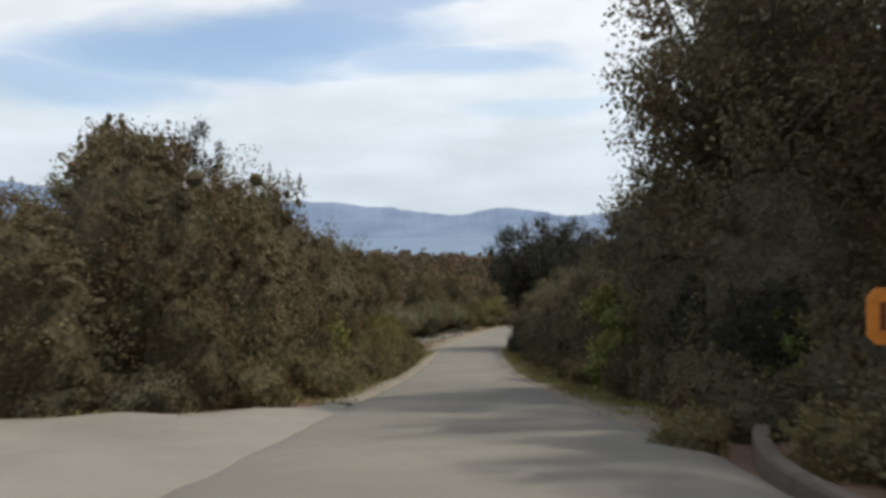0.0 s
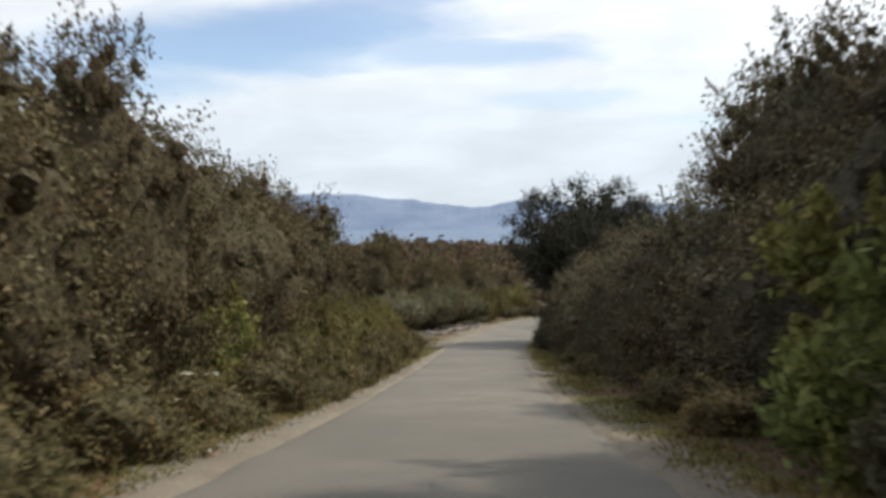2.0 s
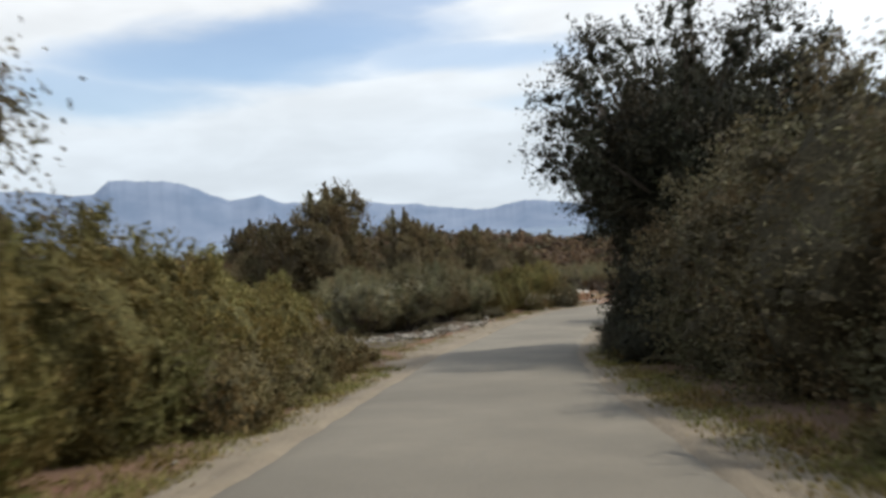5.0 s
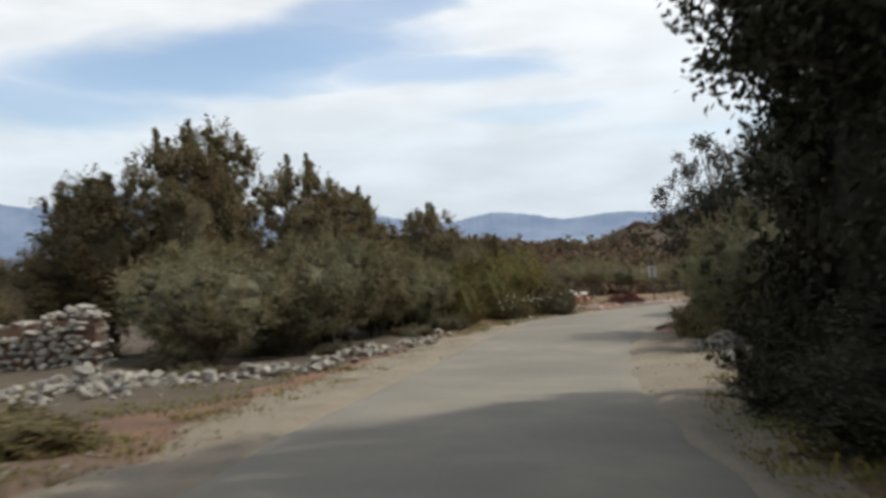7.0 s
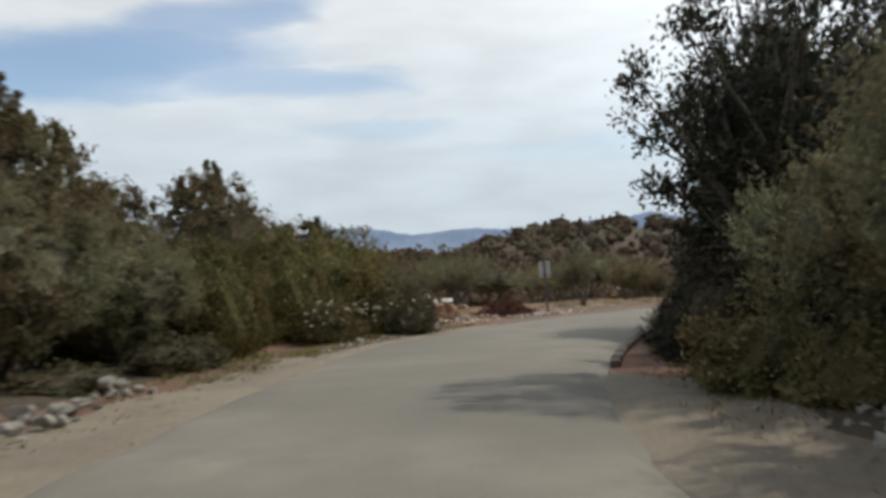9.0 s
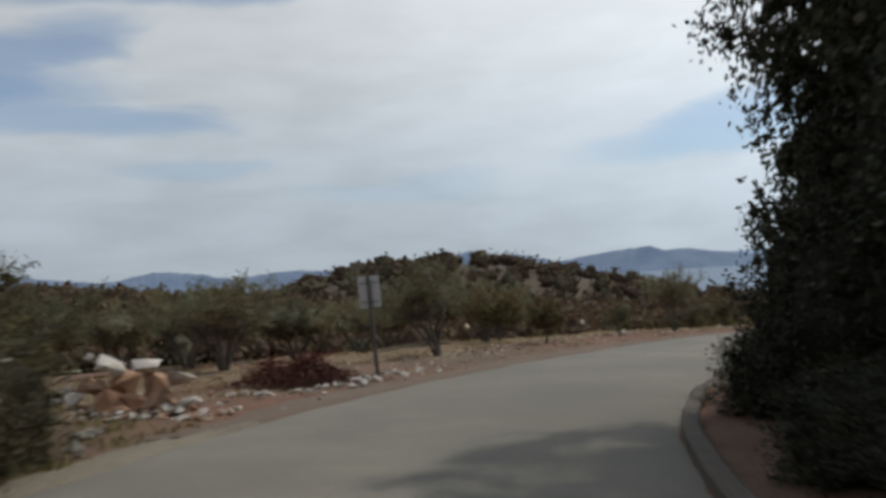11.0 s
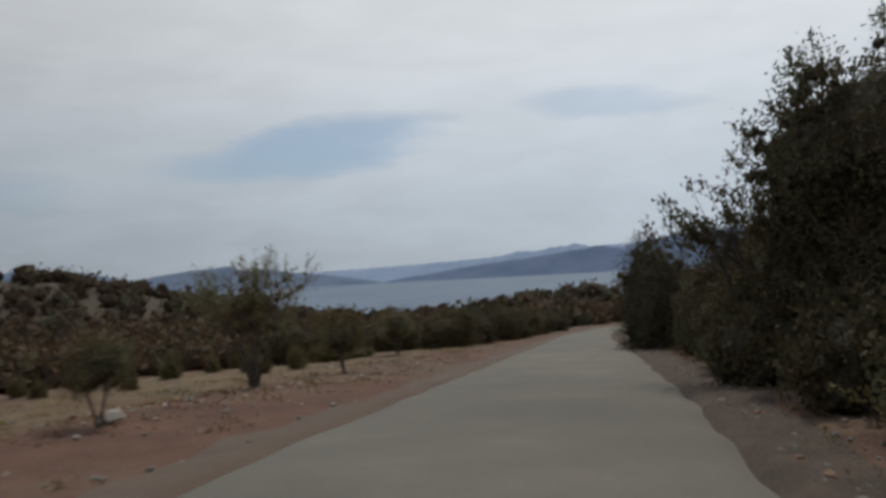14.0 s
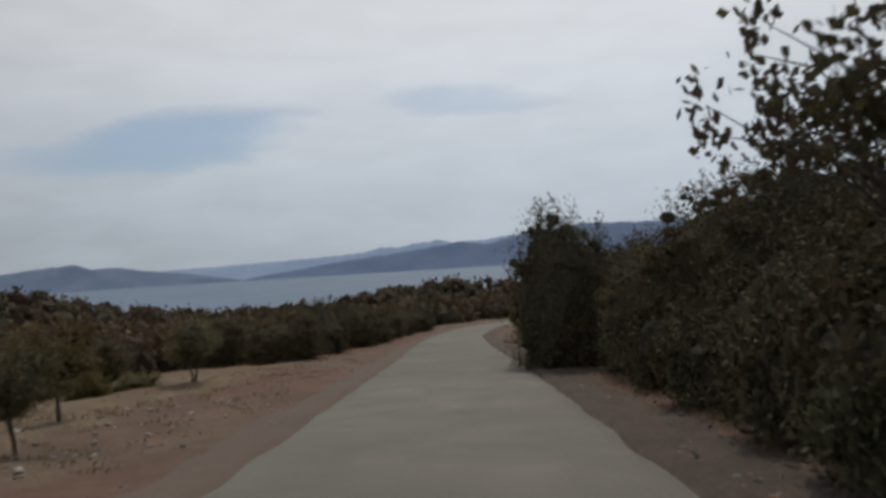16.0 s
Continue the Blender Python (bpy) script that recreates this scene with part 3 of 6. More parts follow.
ribbon("litter_strip", 68, 87, lambda s: er(s) + 1.45 + 0.5 * waves(s, s * 0.4, 1.6, 12), lambda s: er(s) + 6.0, lambda x, y, u: on_ground(x, y, u) + 0.035 - 0.09 * np.abs(2 * u - 1) ** 12, LITTER, cols=15, rough=0.16, seed=34,
       label="brown litter and trodden soil under the olive", category="leaf litter")
ribbon("dry_grass_strip", 100.5, 150, lambda s: el(s) - 14.0 - 2.5 * waves(s, s * 0.3, 12.0, 8), lambda s: el(s) - 3.6 - 1.0 * waves(s, s * 0.4, 5.0, 9), lambda x, y, u: on_ground(x, y, u) + 0.03 - 0.09 * np.abs(2 * u - 1) ** 12, STRAW, cols=25, rough=0.2, seed=33,
       label="trodden golden dry grass between the olives", category="dry grass")

sea_v, sea_f = [], []
sr = [0, 300, 700, 1200, 1800, 2600, 3600, 4850]
sn = 96
for r in sr:
    for k in range(sn):
        a = 2 * math.pi * k / sn
        sea_v.append((r * math.sin(a), 100 + r * math.cos(a), SEA_LEVEL))
for j in range(len(sr) - 1):
    for k in range(sn):
        a, b = j * sn + k, j * sn + (k + 1) % sn
        sea_f.append([a, a + sn, b + sn, b] if j else [a, a + sn, b + sn])
tagged(mesh_object("water", sea_v, sea_f, SEA), "grey-blue sea under a bright hazy sky", "sea", kind="structure")


def far_range(name, mat, radius, depth, profile, seed, label):
    """A mountain range round the bay: azimuth and height in degrees along its crest, seen from the road."""
    pa, pe = zip(*profile)
    az = np.arange(pa[0], pa[-1], 0.12)
    crest = np.interp(az, pa, pe)
    crest = crest + 0.03 * waves(az, az * 0, 4.0, seed) * np.clip(crest, 0, 1) + 0.06 * waves(az, az * 0, 1.1, seed + 2) * np.clip(crest, 0, 1) + 0.035 * waves(az, az * 0, 0.45, seed + 4) * np.clip(crest, 0, 1)
    rows = []
    fr = np.array([0.0, 0.15, 0.3, 0.48, 0.66, 0.84, 1.0, 1.25])
    for f in fr:
        r = radius + depth * f
        h = np.minimum(f, 1) ** 1.15 - max(0, f - 1) * 1.2
        top = np.tan(np.radians(crest)) * (radius + depth) - 8 - SEA_LEVEL
        z = SEA_LEVEL - 1 + top * h * (1 + 0.03 * waves(az, az * 0 + f * 9, 1.7, seed + 5) * (f < 0.95) * (f > 0.05))
        x = 8 + r * np.sin(np.radians(az))
        y = 60 + r * np.cos(np.radians(az))
        rows.append(np.stack([x, y, z], -1))
    v = np.stack(rows, 0).reshape(-1, 3)
    return tagged(mesh_object(name, v, grid_faces(len(fr), len(az))[:, ::-1], mat, smooth=True), label, "mountains", kind="structure")


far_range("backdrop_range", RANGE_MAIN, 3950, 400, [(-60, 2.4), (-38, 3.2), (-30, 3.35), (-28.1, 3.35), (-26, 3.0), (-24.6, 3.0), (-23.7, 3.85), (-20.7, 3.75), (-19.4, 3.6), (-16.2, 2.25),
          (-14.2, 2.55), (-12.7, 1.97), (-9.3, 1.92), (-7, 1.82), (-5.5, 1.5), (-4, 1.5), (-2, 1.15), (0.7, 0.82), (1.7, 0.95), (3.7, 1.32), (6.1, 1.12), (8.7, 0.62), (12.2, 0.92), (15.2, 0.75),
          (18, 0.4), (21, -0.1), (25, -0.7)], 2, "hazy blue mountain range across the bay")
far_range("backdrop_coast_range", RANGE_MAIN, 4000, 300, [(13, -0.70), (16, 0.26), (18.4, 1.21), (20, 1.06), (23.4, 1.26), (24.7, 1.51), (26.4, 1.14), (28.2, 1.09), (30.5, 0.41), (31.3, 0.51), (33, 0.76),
          (34.9, 0.96), (36.5, 1.09), (37.6, 0.74), (39.1, 0.76), (41, 0.44), (43.5, 0.10), (46, -0.35), (48, -0.75)], 5, "coastal mountain with a notched crest, tinted blue by painted haze")
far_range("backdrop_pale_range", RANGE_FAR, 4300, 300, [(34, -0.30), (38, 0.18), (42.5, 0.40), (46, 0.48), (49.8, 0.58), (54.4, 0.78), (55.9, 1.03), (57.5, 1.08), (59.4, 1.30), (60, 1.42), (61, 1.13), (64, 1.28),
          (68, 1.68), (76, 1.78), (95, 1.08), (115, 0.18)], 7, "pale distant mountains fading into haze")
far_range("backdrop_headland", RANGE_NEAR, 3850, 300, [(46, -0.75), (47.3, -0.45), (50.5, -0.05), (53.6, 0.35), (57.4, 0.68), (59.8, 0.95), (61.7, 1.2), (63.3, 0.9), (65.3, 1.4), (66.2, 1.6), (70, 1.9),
          (82, 1.4), (100, 0.6), (112, -0.8)], 11, "wooded headland across the water, tinted dark blue by painted haze")


# ---- plants ----
def unit(v):
    return v / np.maximum(np.linalg.norm(v, axis=-1, keepdims=True), 1e-9)


def leaf_quads(rng, at, axis, length, width):
    """One small folded blade for each place: verts and quads."""
    n = len(at)
    side = unit(np.cross(axis, unit(rng.normal(size=(n, 3)))))
    L, Wd = (length * rng.uniform(0.7, 1.3, n))[:, None], (width * rng.uniform(0.7, 1.3, n))[:, None]
    v = np.stack([at - axis * L / 2, at + side * Wd / 2 + axis * L * 0.08, at + axis * L / 2, at - side * Wd / 2 + axis * L * 0.08], 1)
    f = np.arange(n * 4).reshape(n, 4)
    return v.reshape(-1, 3), f


ICO_V = unit(np.array([(a, b * 1.618, 0) for a in (-1, 1) for b in (-1, 1)] + [(0, a, b * 1.618) for a in (-1, 1) for b in (-1, 1)]
                      + [(b * 1.618, 0, a) for a in (-1, 1) for b in (-1, 1)], float))
_b = bmesh.new()
for _v in ICO_V:
    _b.verts.new(_v)
bmesh.ops.convex_hull(_b, input=_b.verts)
_b.verts.index_update()
ICO_F = np.array([[v.index for v in f.verts] for f in _b.faces])
_b.free()


def tube(points, radii, sides=5):
    """A tapered limb through points."""
    p, r = np.asarray(points, float), np.asarray(radii, float)
    t = unit(np.gradient(p, axis=0))
    a = unit(np.cross(t, np.array([0.31, 0.87, 0.13])))
    b = np.cross(t, a)
    ang = np.arange(sides) * 2 * math.pi / sides
    v = p[:, None] + r[:, None, None] * (np.cos(ang)[None, :, None] * a[:, None] + np.sin(ang)[None, :, None] * b[:, None])
    f = []
    for i in range(len(p) - 1):
        for k in range(sides):
            f.append([i * sides + k, i * sides + (k + 1) % sides, (i + 1) * sides + (k + 1) % sides, (i + 1) * sides + k])
    return v.reshape(-1, 3), f


def join(pieces):
    vs, fs, n = [], [], 0
    for v, f in pieces:
        vs.append(v)
        fs += [[i + n for i in q] for q in (f.tolist() if isinstance(f, np.ndarray) else f)]
        n += len(v)
    return np.concatenate(vs), fs


def plant(name, leaf, seed, height, wide, low=0.05, clumps=80, leaves=70, size=(0.13, 0.065), clump=0.16, lobes=5, stems=1, spread=0.35, trunk=0.09,
          upright=0.0, core=0.78, gaps=0.0, shell=0.84, skirt=1.0, cover=1500, sprays=0, top_heavy=0.0, limb_share=0.5, hearts=0.32, spires=0, shoot=1.0):
    """A tree or bush at the origin: stems and limbs, and a crown of many leafy clumps on an uneven outline.
    height, wide in metres; low: where the crown begins, as a share of the height."""
    rng = np.random.default_rng(seed)
    holder = new(name)
    h0, h1 = height * low, height
    mid, half = (h0 + h1) / 2, (h1 - h0) / 2
    ways = rng.normal(size=(lobes, 3))
    ways[:, 2] = np.abs(ways[:, 2]) * 0.9 + 0.1
    ways = unit(ways)
    gain = rng.uniform(0.08, 0.30, lobes)

    def outline(d):
        """How far the crown reaches in each direction, and the place there."""
        reach = np.minimum(0.80 + (gain * np.clip((d @ ways.T - 0.6) / 0.4, 0, 1) ** 1.2).sum(1), 1.1)
        zs = np.clip(d[:, 2], -0.999, 0.999)
        full = np.sqrt((1 - np.abs(zs) ** 5) / (1 - zs**2))  # fuller skirts below the middle
        swell = 1 + skirt * (full - 1) * (zs < 0) + top_heavy * zs
        return reach, np.array([wide / 2, wide / 2, half]) * np.stack([d[:, 0] * swell, d[:, 1] * swell, zs], -1)

    d = unit(rng.normal(size=(clumps, 3)))
    reach, place = outline(d)
    rad = np.minimum(reach, 1.12) * (shell + (1 - shell) * rng.uniform(0, 1, clumps) ** 0.5) + rng.normal(0, 0.03, clumps)
    c = place * rad[:, None] + np.array([0, 0, mid])
    c[:, 2] = np.where(c[:, 2] < 0.12, 0.12 - 0.5 * (c[:, 2] - 0.12), c[:, 2])
    c[:, 2] = np.clip(c[:, 2], max(h0, 0) * 0.6 + 0.05, h1 * 1.05)
    keep = rng.uniform(size=clumps) > gaps * (0.4 + 0.6 * np.abs(d[:, 2]))
    c, d = c[keep], d[keep]
    cr = clump * (wide + height) / 2 * rng.uniform(0.6, 1.25, len(c))
    # pointed leafy tops that stand out of the crown
    for k in range(spires):
        a, r = rng.uniform(0, 6.3), wide * 0.36 * math.sqrt(rng.uniform())
        foot = h1 - half * 0.75 * (2 * r / wide) ** 2 - 0.02 * height
        tall = height * rng.uniform(0.03, 0.17)
        n = 5
        u = np.linspace(0, 1, n)
        line = np.stack([math.cos(a) * r + rng.normal(0, 0.05, n), math.sin(a) * r + rng.normal(0, 0.05, n), foot + u * tall], -1)
        c, cr = np.concatenate([c, line]), np.concatenate([cr, clump * (wide + height) / 2 * (0.72 - 0.5 * u)])
        d = np.concatenate([d, np.tile([[0, 0, 1.0]], (n, 1))])
    out = unit(c - np.array([0, 0, mid * 0.8]))
    # leaves in each clump
    at = np.repeat(c, leaves, 0)
    q = unit(rng.normal(size=at.shape) + 0.45 * np.repeat(out, leaves, 0))
    at = at + q * (np.repeat(cr, leaves) * np.clip(np.abs(rng.normal(0.80, 0.32, len(at))), 0.25, 1.7))[:, None] * np.array([1.0, 1.0, 0.85])
    ax = unit(0.8 * q + 0.8 * rng.normal(size=at.shape) + np.array([0, 0, upright]))
    at[:, 2] = np.maximum(at[:, 2], 0.02)
    pieces = [leaf_quads(rng, at, ax, *size)]
    # short leafy shoots that fray the outline
    for k in range(sprays):
        i = rng.integers(len(c))
        go = unit(out[i] * 0.7 + rng.normal(0, 0.4, 3) + np.array([0, 0, 0.7]))
        n = 8
        line = c[i] + go * cr[i] * 0.6 + np.linspace(0, 1, n)[:, None] * go * cr[i] * shoot * rng.uniform(0.6, 1.1) + rng.normal(0, 0.02, (n, 3))
        pieces.append(leaf_quads(rng, np.repeat(line, 3, 0) + rng.normal(0, size[0] * 0.3, (3 * n, 3)), unit(go + rng.normal(0, 0.7, (3 * n, 3))), *size))
    lv, lf = join(pieces)
    mats, slots = [leaf], np.zeros(len(lf))
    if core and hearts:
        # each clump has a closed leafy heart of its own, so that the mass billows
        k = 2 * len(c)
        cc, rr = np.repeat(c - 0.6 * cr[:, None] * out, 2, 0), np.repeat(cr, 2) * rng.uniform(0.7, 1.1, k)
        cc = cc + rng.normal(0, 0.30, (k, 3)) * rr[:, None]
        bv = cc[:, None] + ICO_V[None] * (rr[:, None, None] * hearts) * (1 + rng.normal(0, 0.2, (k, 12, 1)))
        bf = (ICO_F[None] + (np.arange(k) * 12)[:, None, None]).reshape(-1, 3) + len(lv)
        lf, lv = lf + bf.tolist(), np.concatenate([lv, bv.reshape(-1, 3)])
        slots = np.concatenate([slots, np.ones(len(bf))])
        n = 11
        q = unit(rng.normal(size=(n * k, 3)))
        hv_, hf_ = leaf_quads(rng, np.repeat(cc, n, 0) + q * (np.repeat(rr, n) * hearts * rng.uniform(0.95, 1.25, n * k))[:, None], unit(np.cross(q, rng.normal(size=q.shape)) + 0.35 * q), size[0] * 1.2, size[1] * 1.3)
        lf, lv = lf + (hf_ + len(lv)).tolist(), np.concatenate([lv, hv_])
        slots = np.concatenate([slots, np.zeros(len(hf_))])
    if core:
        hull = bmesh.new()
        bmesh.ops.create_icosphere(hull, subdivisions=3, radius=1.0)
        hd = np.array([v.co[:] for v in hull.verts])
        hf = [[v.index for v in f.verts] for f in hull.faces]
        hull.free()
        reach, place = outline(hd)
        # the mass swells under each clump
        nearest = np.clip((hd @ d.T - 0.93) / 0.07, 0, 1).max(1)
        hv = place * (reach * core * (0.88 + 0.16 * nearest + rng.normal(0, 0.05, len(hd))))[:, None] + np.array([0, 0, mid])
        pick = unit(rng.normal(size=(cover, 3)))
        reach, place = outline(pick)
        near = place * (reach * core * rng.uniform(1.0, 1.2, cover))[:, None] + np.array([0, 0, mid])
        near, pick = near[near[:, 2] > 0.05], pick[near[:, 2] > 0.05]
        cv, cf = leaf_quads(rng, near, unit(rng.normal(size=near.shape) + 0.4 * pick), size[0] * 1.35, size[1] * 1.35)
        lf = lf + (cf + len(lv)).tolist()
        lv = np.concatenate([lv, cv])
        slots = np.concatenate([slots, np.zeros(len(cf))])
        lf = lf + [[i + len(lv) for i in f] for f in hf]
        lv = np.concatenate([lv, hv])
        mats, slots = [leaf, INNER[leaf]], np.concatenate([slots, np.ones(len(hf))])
    lv[:, 2] = np.maximum(lv[:, 2], 0.0)
    mesh_object("crown", lv, lf, mats, slots, parent=holder)
    # stems and limbs
    limbs = []
    for k in range(stems):
        a = 2 * math.pi * (k + rng.uniform(0, 0.6)) / stems
        lean = spread * (0 if stems == 1 else 1) * wide * 0.5
        fork = np.array([math.cos(a) * lean, math.sin(a) * lean, max(h0, 0) + (h1 - max(h0, 0)) * 0.30])
        base = np.array([math.cos(a), math.sin(a), 0]) * trunk * (0.9 if stems > 1 else 0)
        line = np.array([base + [0, 0, -0.12], base * 1.2 + (fork - base) * 0.3 * [0.6, 0.6, 1], base + (fork - base) * 0.65 + rng.normal(0, 0.05, 3), fork])
        mesh_object("stem" if stems > 1 else "trunk", *tube(line, trunk * np.array([1.35, 0.95, 0.8, 0.6]), 7), BARK, parent=holder, smooth=True)
        mine = [i for i in range(len(c)) if i % stems == k and rng.uniform() < limb_share]
        for i in mine:
            start = line[2] * (1 - (f := rng.uniform(0, 1))) + line[3] * f
            bend = (start + c[i]) / 2 + rng.normal(0, 0.06 * height * 0.3, 3) + np.array([0, 0, 0.03 * height])
            limbs.append(tube([start, bend, c[i]], trunk * np.array([0.45, 0.28, 0.10]), 4))
    if limbs:
        tagged(mesh_object("limb_tangle", *join(limbs), BARK, parent=holder, smooth=True), kind="stuff")
    return holder


STOCK = {}


def set_plant(kind, s=None, l=None, height=None, wide=None, xy=None, turn=None, sink=0.05, lean=0.0):
    """Sets a copy of a stock plant beside the road; height and wide in metres, lean in degrees towards the left."""
    protos, label, category, group = STOCK[kind]
    n = set_plant.count = set_plant.count + 1
    ob, h0, w0 = protos[n % len(protos)]
    if xy is None:
        p = spot(s, l)
    else:
        p = Vector((*xy, float(ground_z(np.array([xy[0]]), np.array([xy[1]]))[0])))
    turn = (p.x * 97.0 + p.y * 57.0) % 360 if turn is None else turn
    sz = (height or h0) / h0 * (0.92 if kind in ("dark_bush", "carob_bush", "oak_tree") else 0.97)
    sw = (wide or w0 * sz) / w0
    tip = Matrix.Identity(4)
    if lean:
        way = Vector([np.interp(s, LS, LT[:, k]) for k in range(2)] + [0.0])
        tip = Matrix.Rotation(radians(-lean), 4, way)
    made = copy_thing(ob, Matrix.Translation((p.x, p.y, p.z - sink)) @ tip @ pose(0, 0, 0, 0, 0, turn) @ Matrix.Diagonal((sw, sw, sz, 1)))
    return tagged(made, label, category, group)


set_plant.count = 0
SPARE = []


def stock(kind, label, category, group, *protos):
    STOCK[kind] = (protos, label, category, group)
    SPARE.extend(p[0] for p in protos)


stock("oak_bush", "brown-green holm oak bush, leafy down to the ground", "bush", "roadside oak bushes",
      (plant("oak_bush", OAK, 11, 6.4, 5.0, -0.40, 120, 96, (0.100, 0.053), 0.100, lobes=9, sprays=50, cover=5200), 6.4, 5.0),
      (plant("oak_bush", OAK, 12, 6.4, 4.8, -0.40, 120, 96, (0.100, 0.053), 0.100, lobes=11, sprays=50, cover=5200), 6.4, 4.8),
      (plant("oak_bush", OAK, 13, 6.0, 5.2, -0.40, 120, 96, (0.100, 0.053), 0.100, lobes=8, sprays=50, cover=5200), 6.0, 5.2))
stock("dark_bush", "dark green shaded evergreen bush, dense to the ground", "bush", "dark hedge bushes",
      (plant("dark_bush", OAK_DEEP, 21, 5.2, 4.6, -0.40, 112, 88, (0.094, 0.050), 0.104, lobes=9, sprays=40, cover=5200), 5.2, 4.6),
      (plant("dark_bush", OAK_DEEP, 22, 5.4, 4.4, -0.40, 112, 88, (0.094, 0.050), 0.104, lobes=8, sprays=40, cover=5200), 5.4, 4.4))
stock("oak_tree", "tall dark holm oak with a dense ragged crown", "tree", "tall oaks",
      (plant("oak_tree", OAK_DEEP, 31, 10.5, 7.0, 0.10, 440, 112, (0.098, 0.055), 0.060, lobes=14, trunk=0.2, gaps=0.2, sprays=110, core=0.46, cover=5000, skirt=0.3, shell=0.52, hearts=0.08, limb_share=0.3), 10.5, 7.0),
      (plant("oak_tree", OAK_DEEP, 32, 9.5, 6.0, 0.10, 400, 112, (0.098, 0.055), 0.062, lobes=13, trunk=0.18, gaps=0.2, sprays=110, core=0.46, cover=5000, skirt=0.3, shell=0.52, hearts=0.08, limb_share=0.3), 9.5, 6.0))
stock("carob_tree", "large evergreen hanging over the road, backlit shade put into its leaf colour", "tree", "overhanging trees",
      (plant("carob_tree", SHADE_TONED, 35, 10.2, 8.2, 0.06, 520, 105, (0.115, 0.068), 0.056, lobes=14, trunk=0.26, gaps=0.15, sprays=80, core=0.52, cover=7000, skirt=0.1, shell=0.50, hearts=0.22, limb_share=0.3, top_heavy=0.16), 10.2, 8.2))
# no separate species: bushes whose leaf colour carries the shade they stand in
stock("carob_bush", "bush under the overhanging tree, shade put into its leaf colour", "bush", "dark carob bushes",
      (plant("carob_bush", SHADE_TONED, 23, 5.2, 4.4, -0.40, 104, 80, (0.105, 0.058), 0.108, lobes=9, sprays=90, cover=4200), 5.2, 4.4))
stock("grove_tree", "brownish-green tree with several pointed leafy tops", "tree", "grove behind the olives",
      (plant("grove_tree", OAK, 41, 8.2, 4.4, 0.06, 170, 66, (0.125, 0.062), 0.070, lobes=13, trunk=0.14, gaps=0.15, sprays=200, upright=0.7, core=0.56, hearts=0.36, skirt=0.5, shell=0.66, spires=7), 8.2, 4.4),
      (plant("grove_tree", OAK, 42, 7.4, 4.6, 0.06, 170, 66, (0.125, 0.062), 0.070, lobes=12, trunk=0.14, gaps=0.15, sprays=200, upright=0.7, core=0.56, hearts=0.36, skirt=0.5, shell=0.66, spires=7), 7.4, 4.6))
stock("bay_tree", "open evergreen tree, leaves toned dark as backlit against the sky", "tree", "",
      (plant("bay_tree", SHADE_TONED, 45, 7.4, 4.4, 0.08, 200, 72, (0.115, 0.055), 0.062, lobes=13, trunk=0.12, stems=3, spread=0.3, gaps=0.2, sprays=120, upright=0.5, core=0.42, skirt=0.5, shell=0.5, limb_share=0.5, hearts=0.03), 7.4, 4.4))
stock("olive_tree", "grey-green olive tree with several thin stems", "tree", "olive trees",
      (plant("olive_tree", OLIVE, 51, 3.3, 3.8, 0.34, 75, 60, (0.11, 0.03), 0.10, lobes=9, stems=4, spread=0.5, trunk=0.07, upright=0.5, core=0.74, sprays=90, skirt=0.6), 3.3, 3.8),
      (plant("olive_tree", OLIVE, 52, 3.3, 3.6, 0.32, 75, 60, (0.11, 0.03), 0.10, lobes=9, stems=3, spread=0.55, trunk=0.075, upright=0.6, core=0.74, sprays=90, skirt=0.6), 3.3, 3.6))
stock("olive_bush", "unpruned grey-green olive, leafy almost to the ground", "bush", "roadside olives",
      (plant("olive_bush", OLIVE, 53, 3.2, 4.2, 0.10, 130, 84, (0.105, 0.024), 0.085, lobes=10, stems=4, spread=0.5, trunk=0.09, upright=1.1, core=0.68, hearts=0.40, sprays=360, skirt=0.3, spires=5, shoot=1.7), 3.2, 4.2),
      (plant("olive_bush", OLIVE, 54, 3.2, 4.0, 0.10, 130, 84, (0.105, 0.024), 0.085, lobes=10, stems=3, spread=0.5, trunk=0.09, upright=1.1, core=0.68, hearts=0.40, sprays=360, skirt=0.3, spires=5, shoot=1.7), 3.2, 4.0))
stock("orchard_olive", "olive tree with an open crown over forked pale stems", "tree", "olive trees",
      (plant("orchard_olive", OLIVE, 57, 2.9, 3.4, 0.40, 90, 56, (0.085, 0.022), 0.075, lobes=9, stems=5, spread=0.45, trunk=0.05, upright=1.1, core=0.30, hearts=0.20, sprays=220, skirt=0.2, gaps=0.15, shell=0.40, limb_share=0.9, shoot=2.2), 2.9, 3.4))
stock("young_olive", "small olive tree with a thin dark trunk", "tree", "young olive trees",
      (plant("young_olive", OLIVE, 55, 2.0, 1.7, 0.32, 42, 60, (0.09, 0.025), 0.13, lobes=6, stems=2, spread=0.25, trunk=0.035, upright=0.5, core=0.5, sprays=40, cover=420, skirt=0.2), 2.0, 1.7),
      (plant("young_olive", SCRUB, 56, 2.0, 1.6, 0.30, 42, 60, (0.09, 0.03), 0.13, lobes=6, stems=1, trunk=0.045, upright=0.4, core=0.5, sprays=40, cover=420, skirt=0.2), 2.0, 1.6))
stock("green_shrub", "fresh yellow-green leafy shrub", "shrub", "green shrubs",
      (plant("green_shrub", GREEN, 61, 2.0, 1.6, -0.30, 55, 60, (0.12, 0.06), 0.15, lobes=7, stems=3, trunk=0.03, upright=0.6, core=0.6, sprays=50, cover=600), 2.0, 1.6))
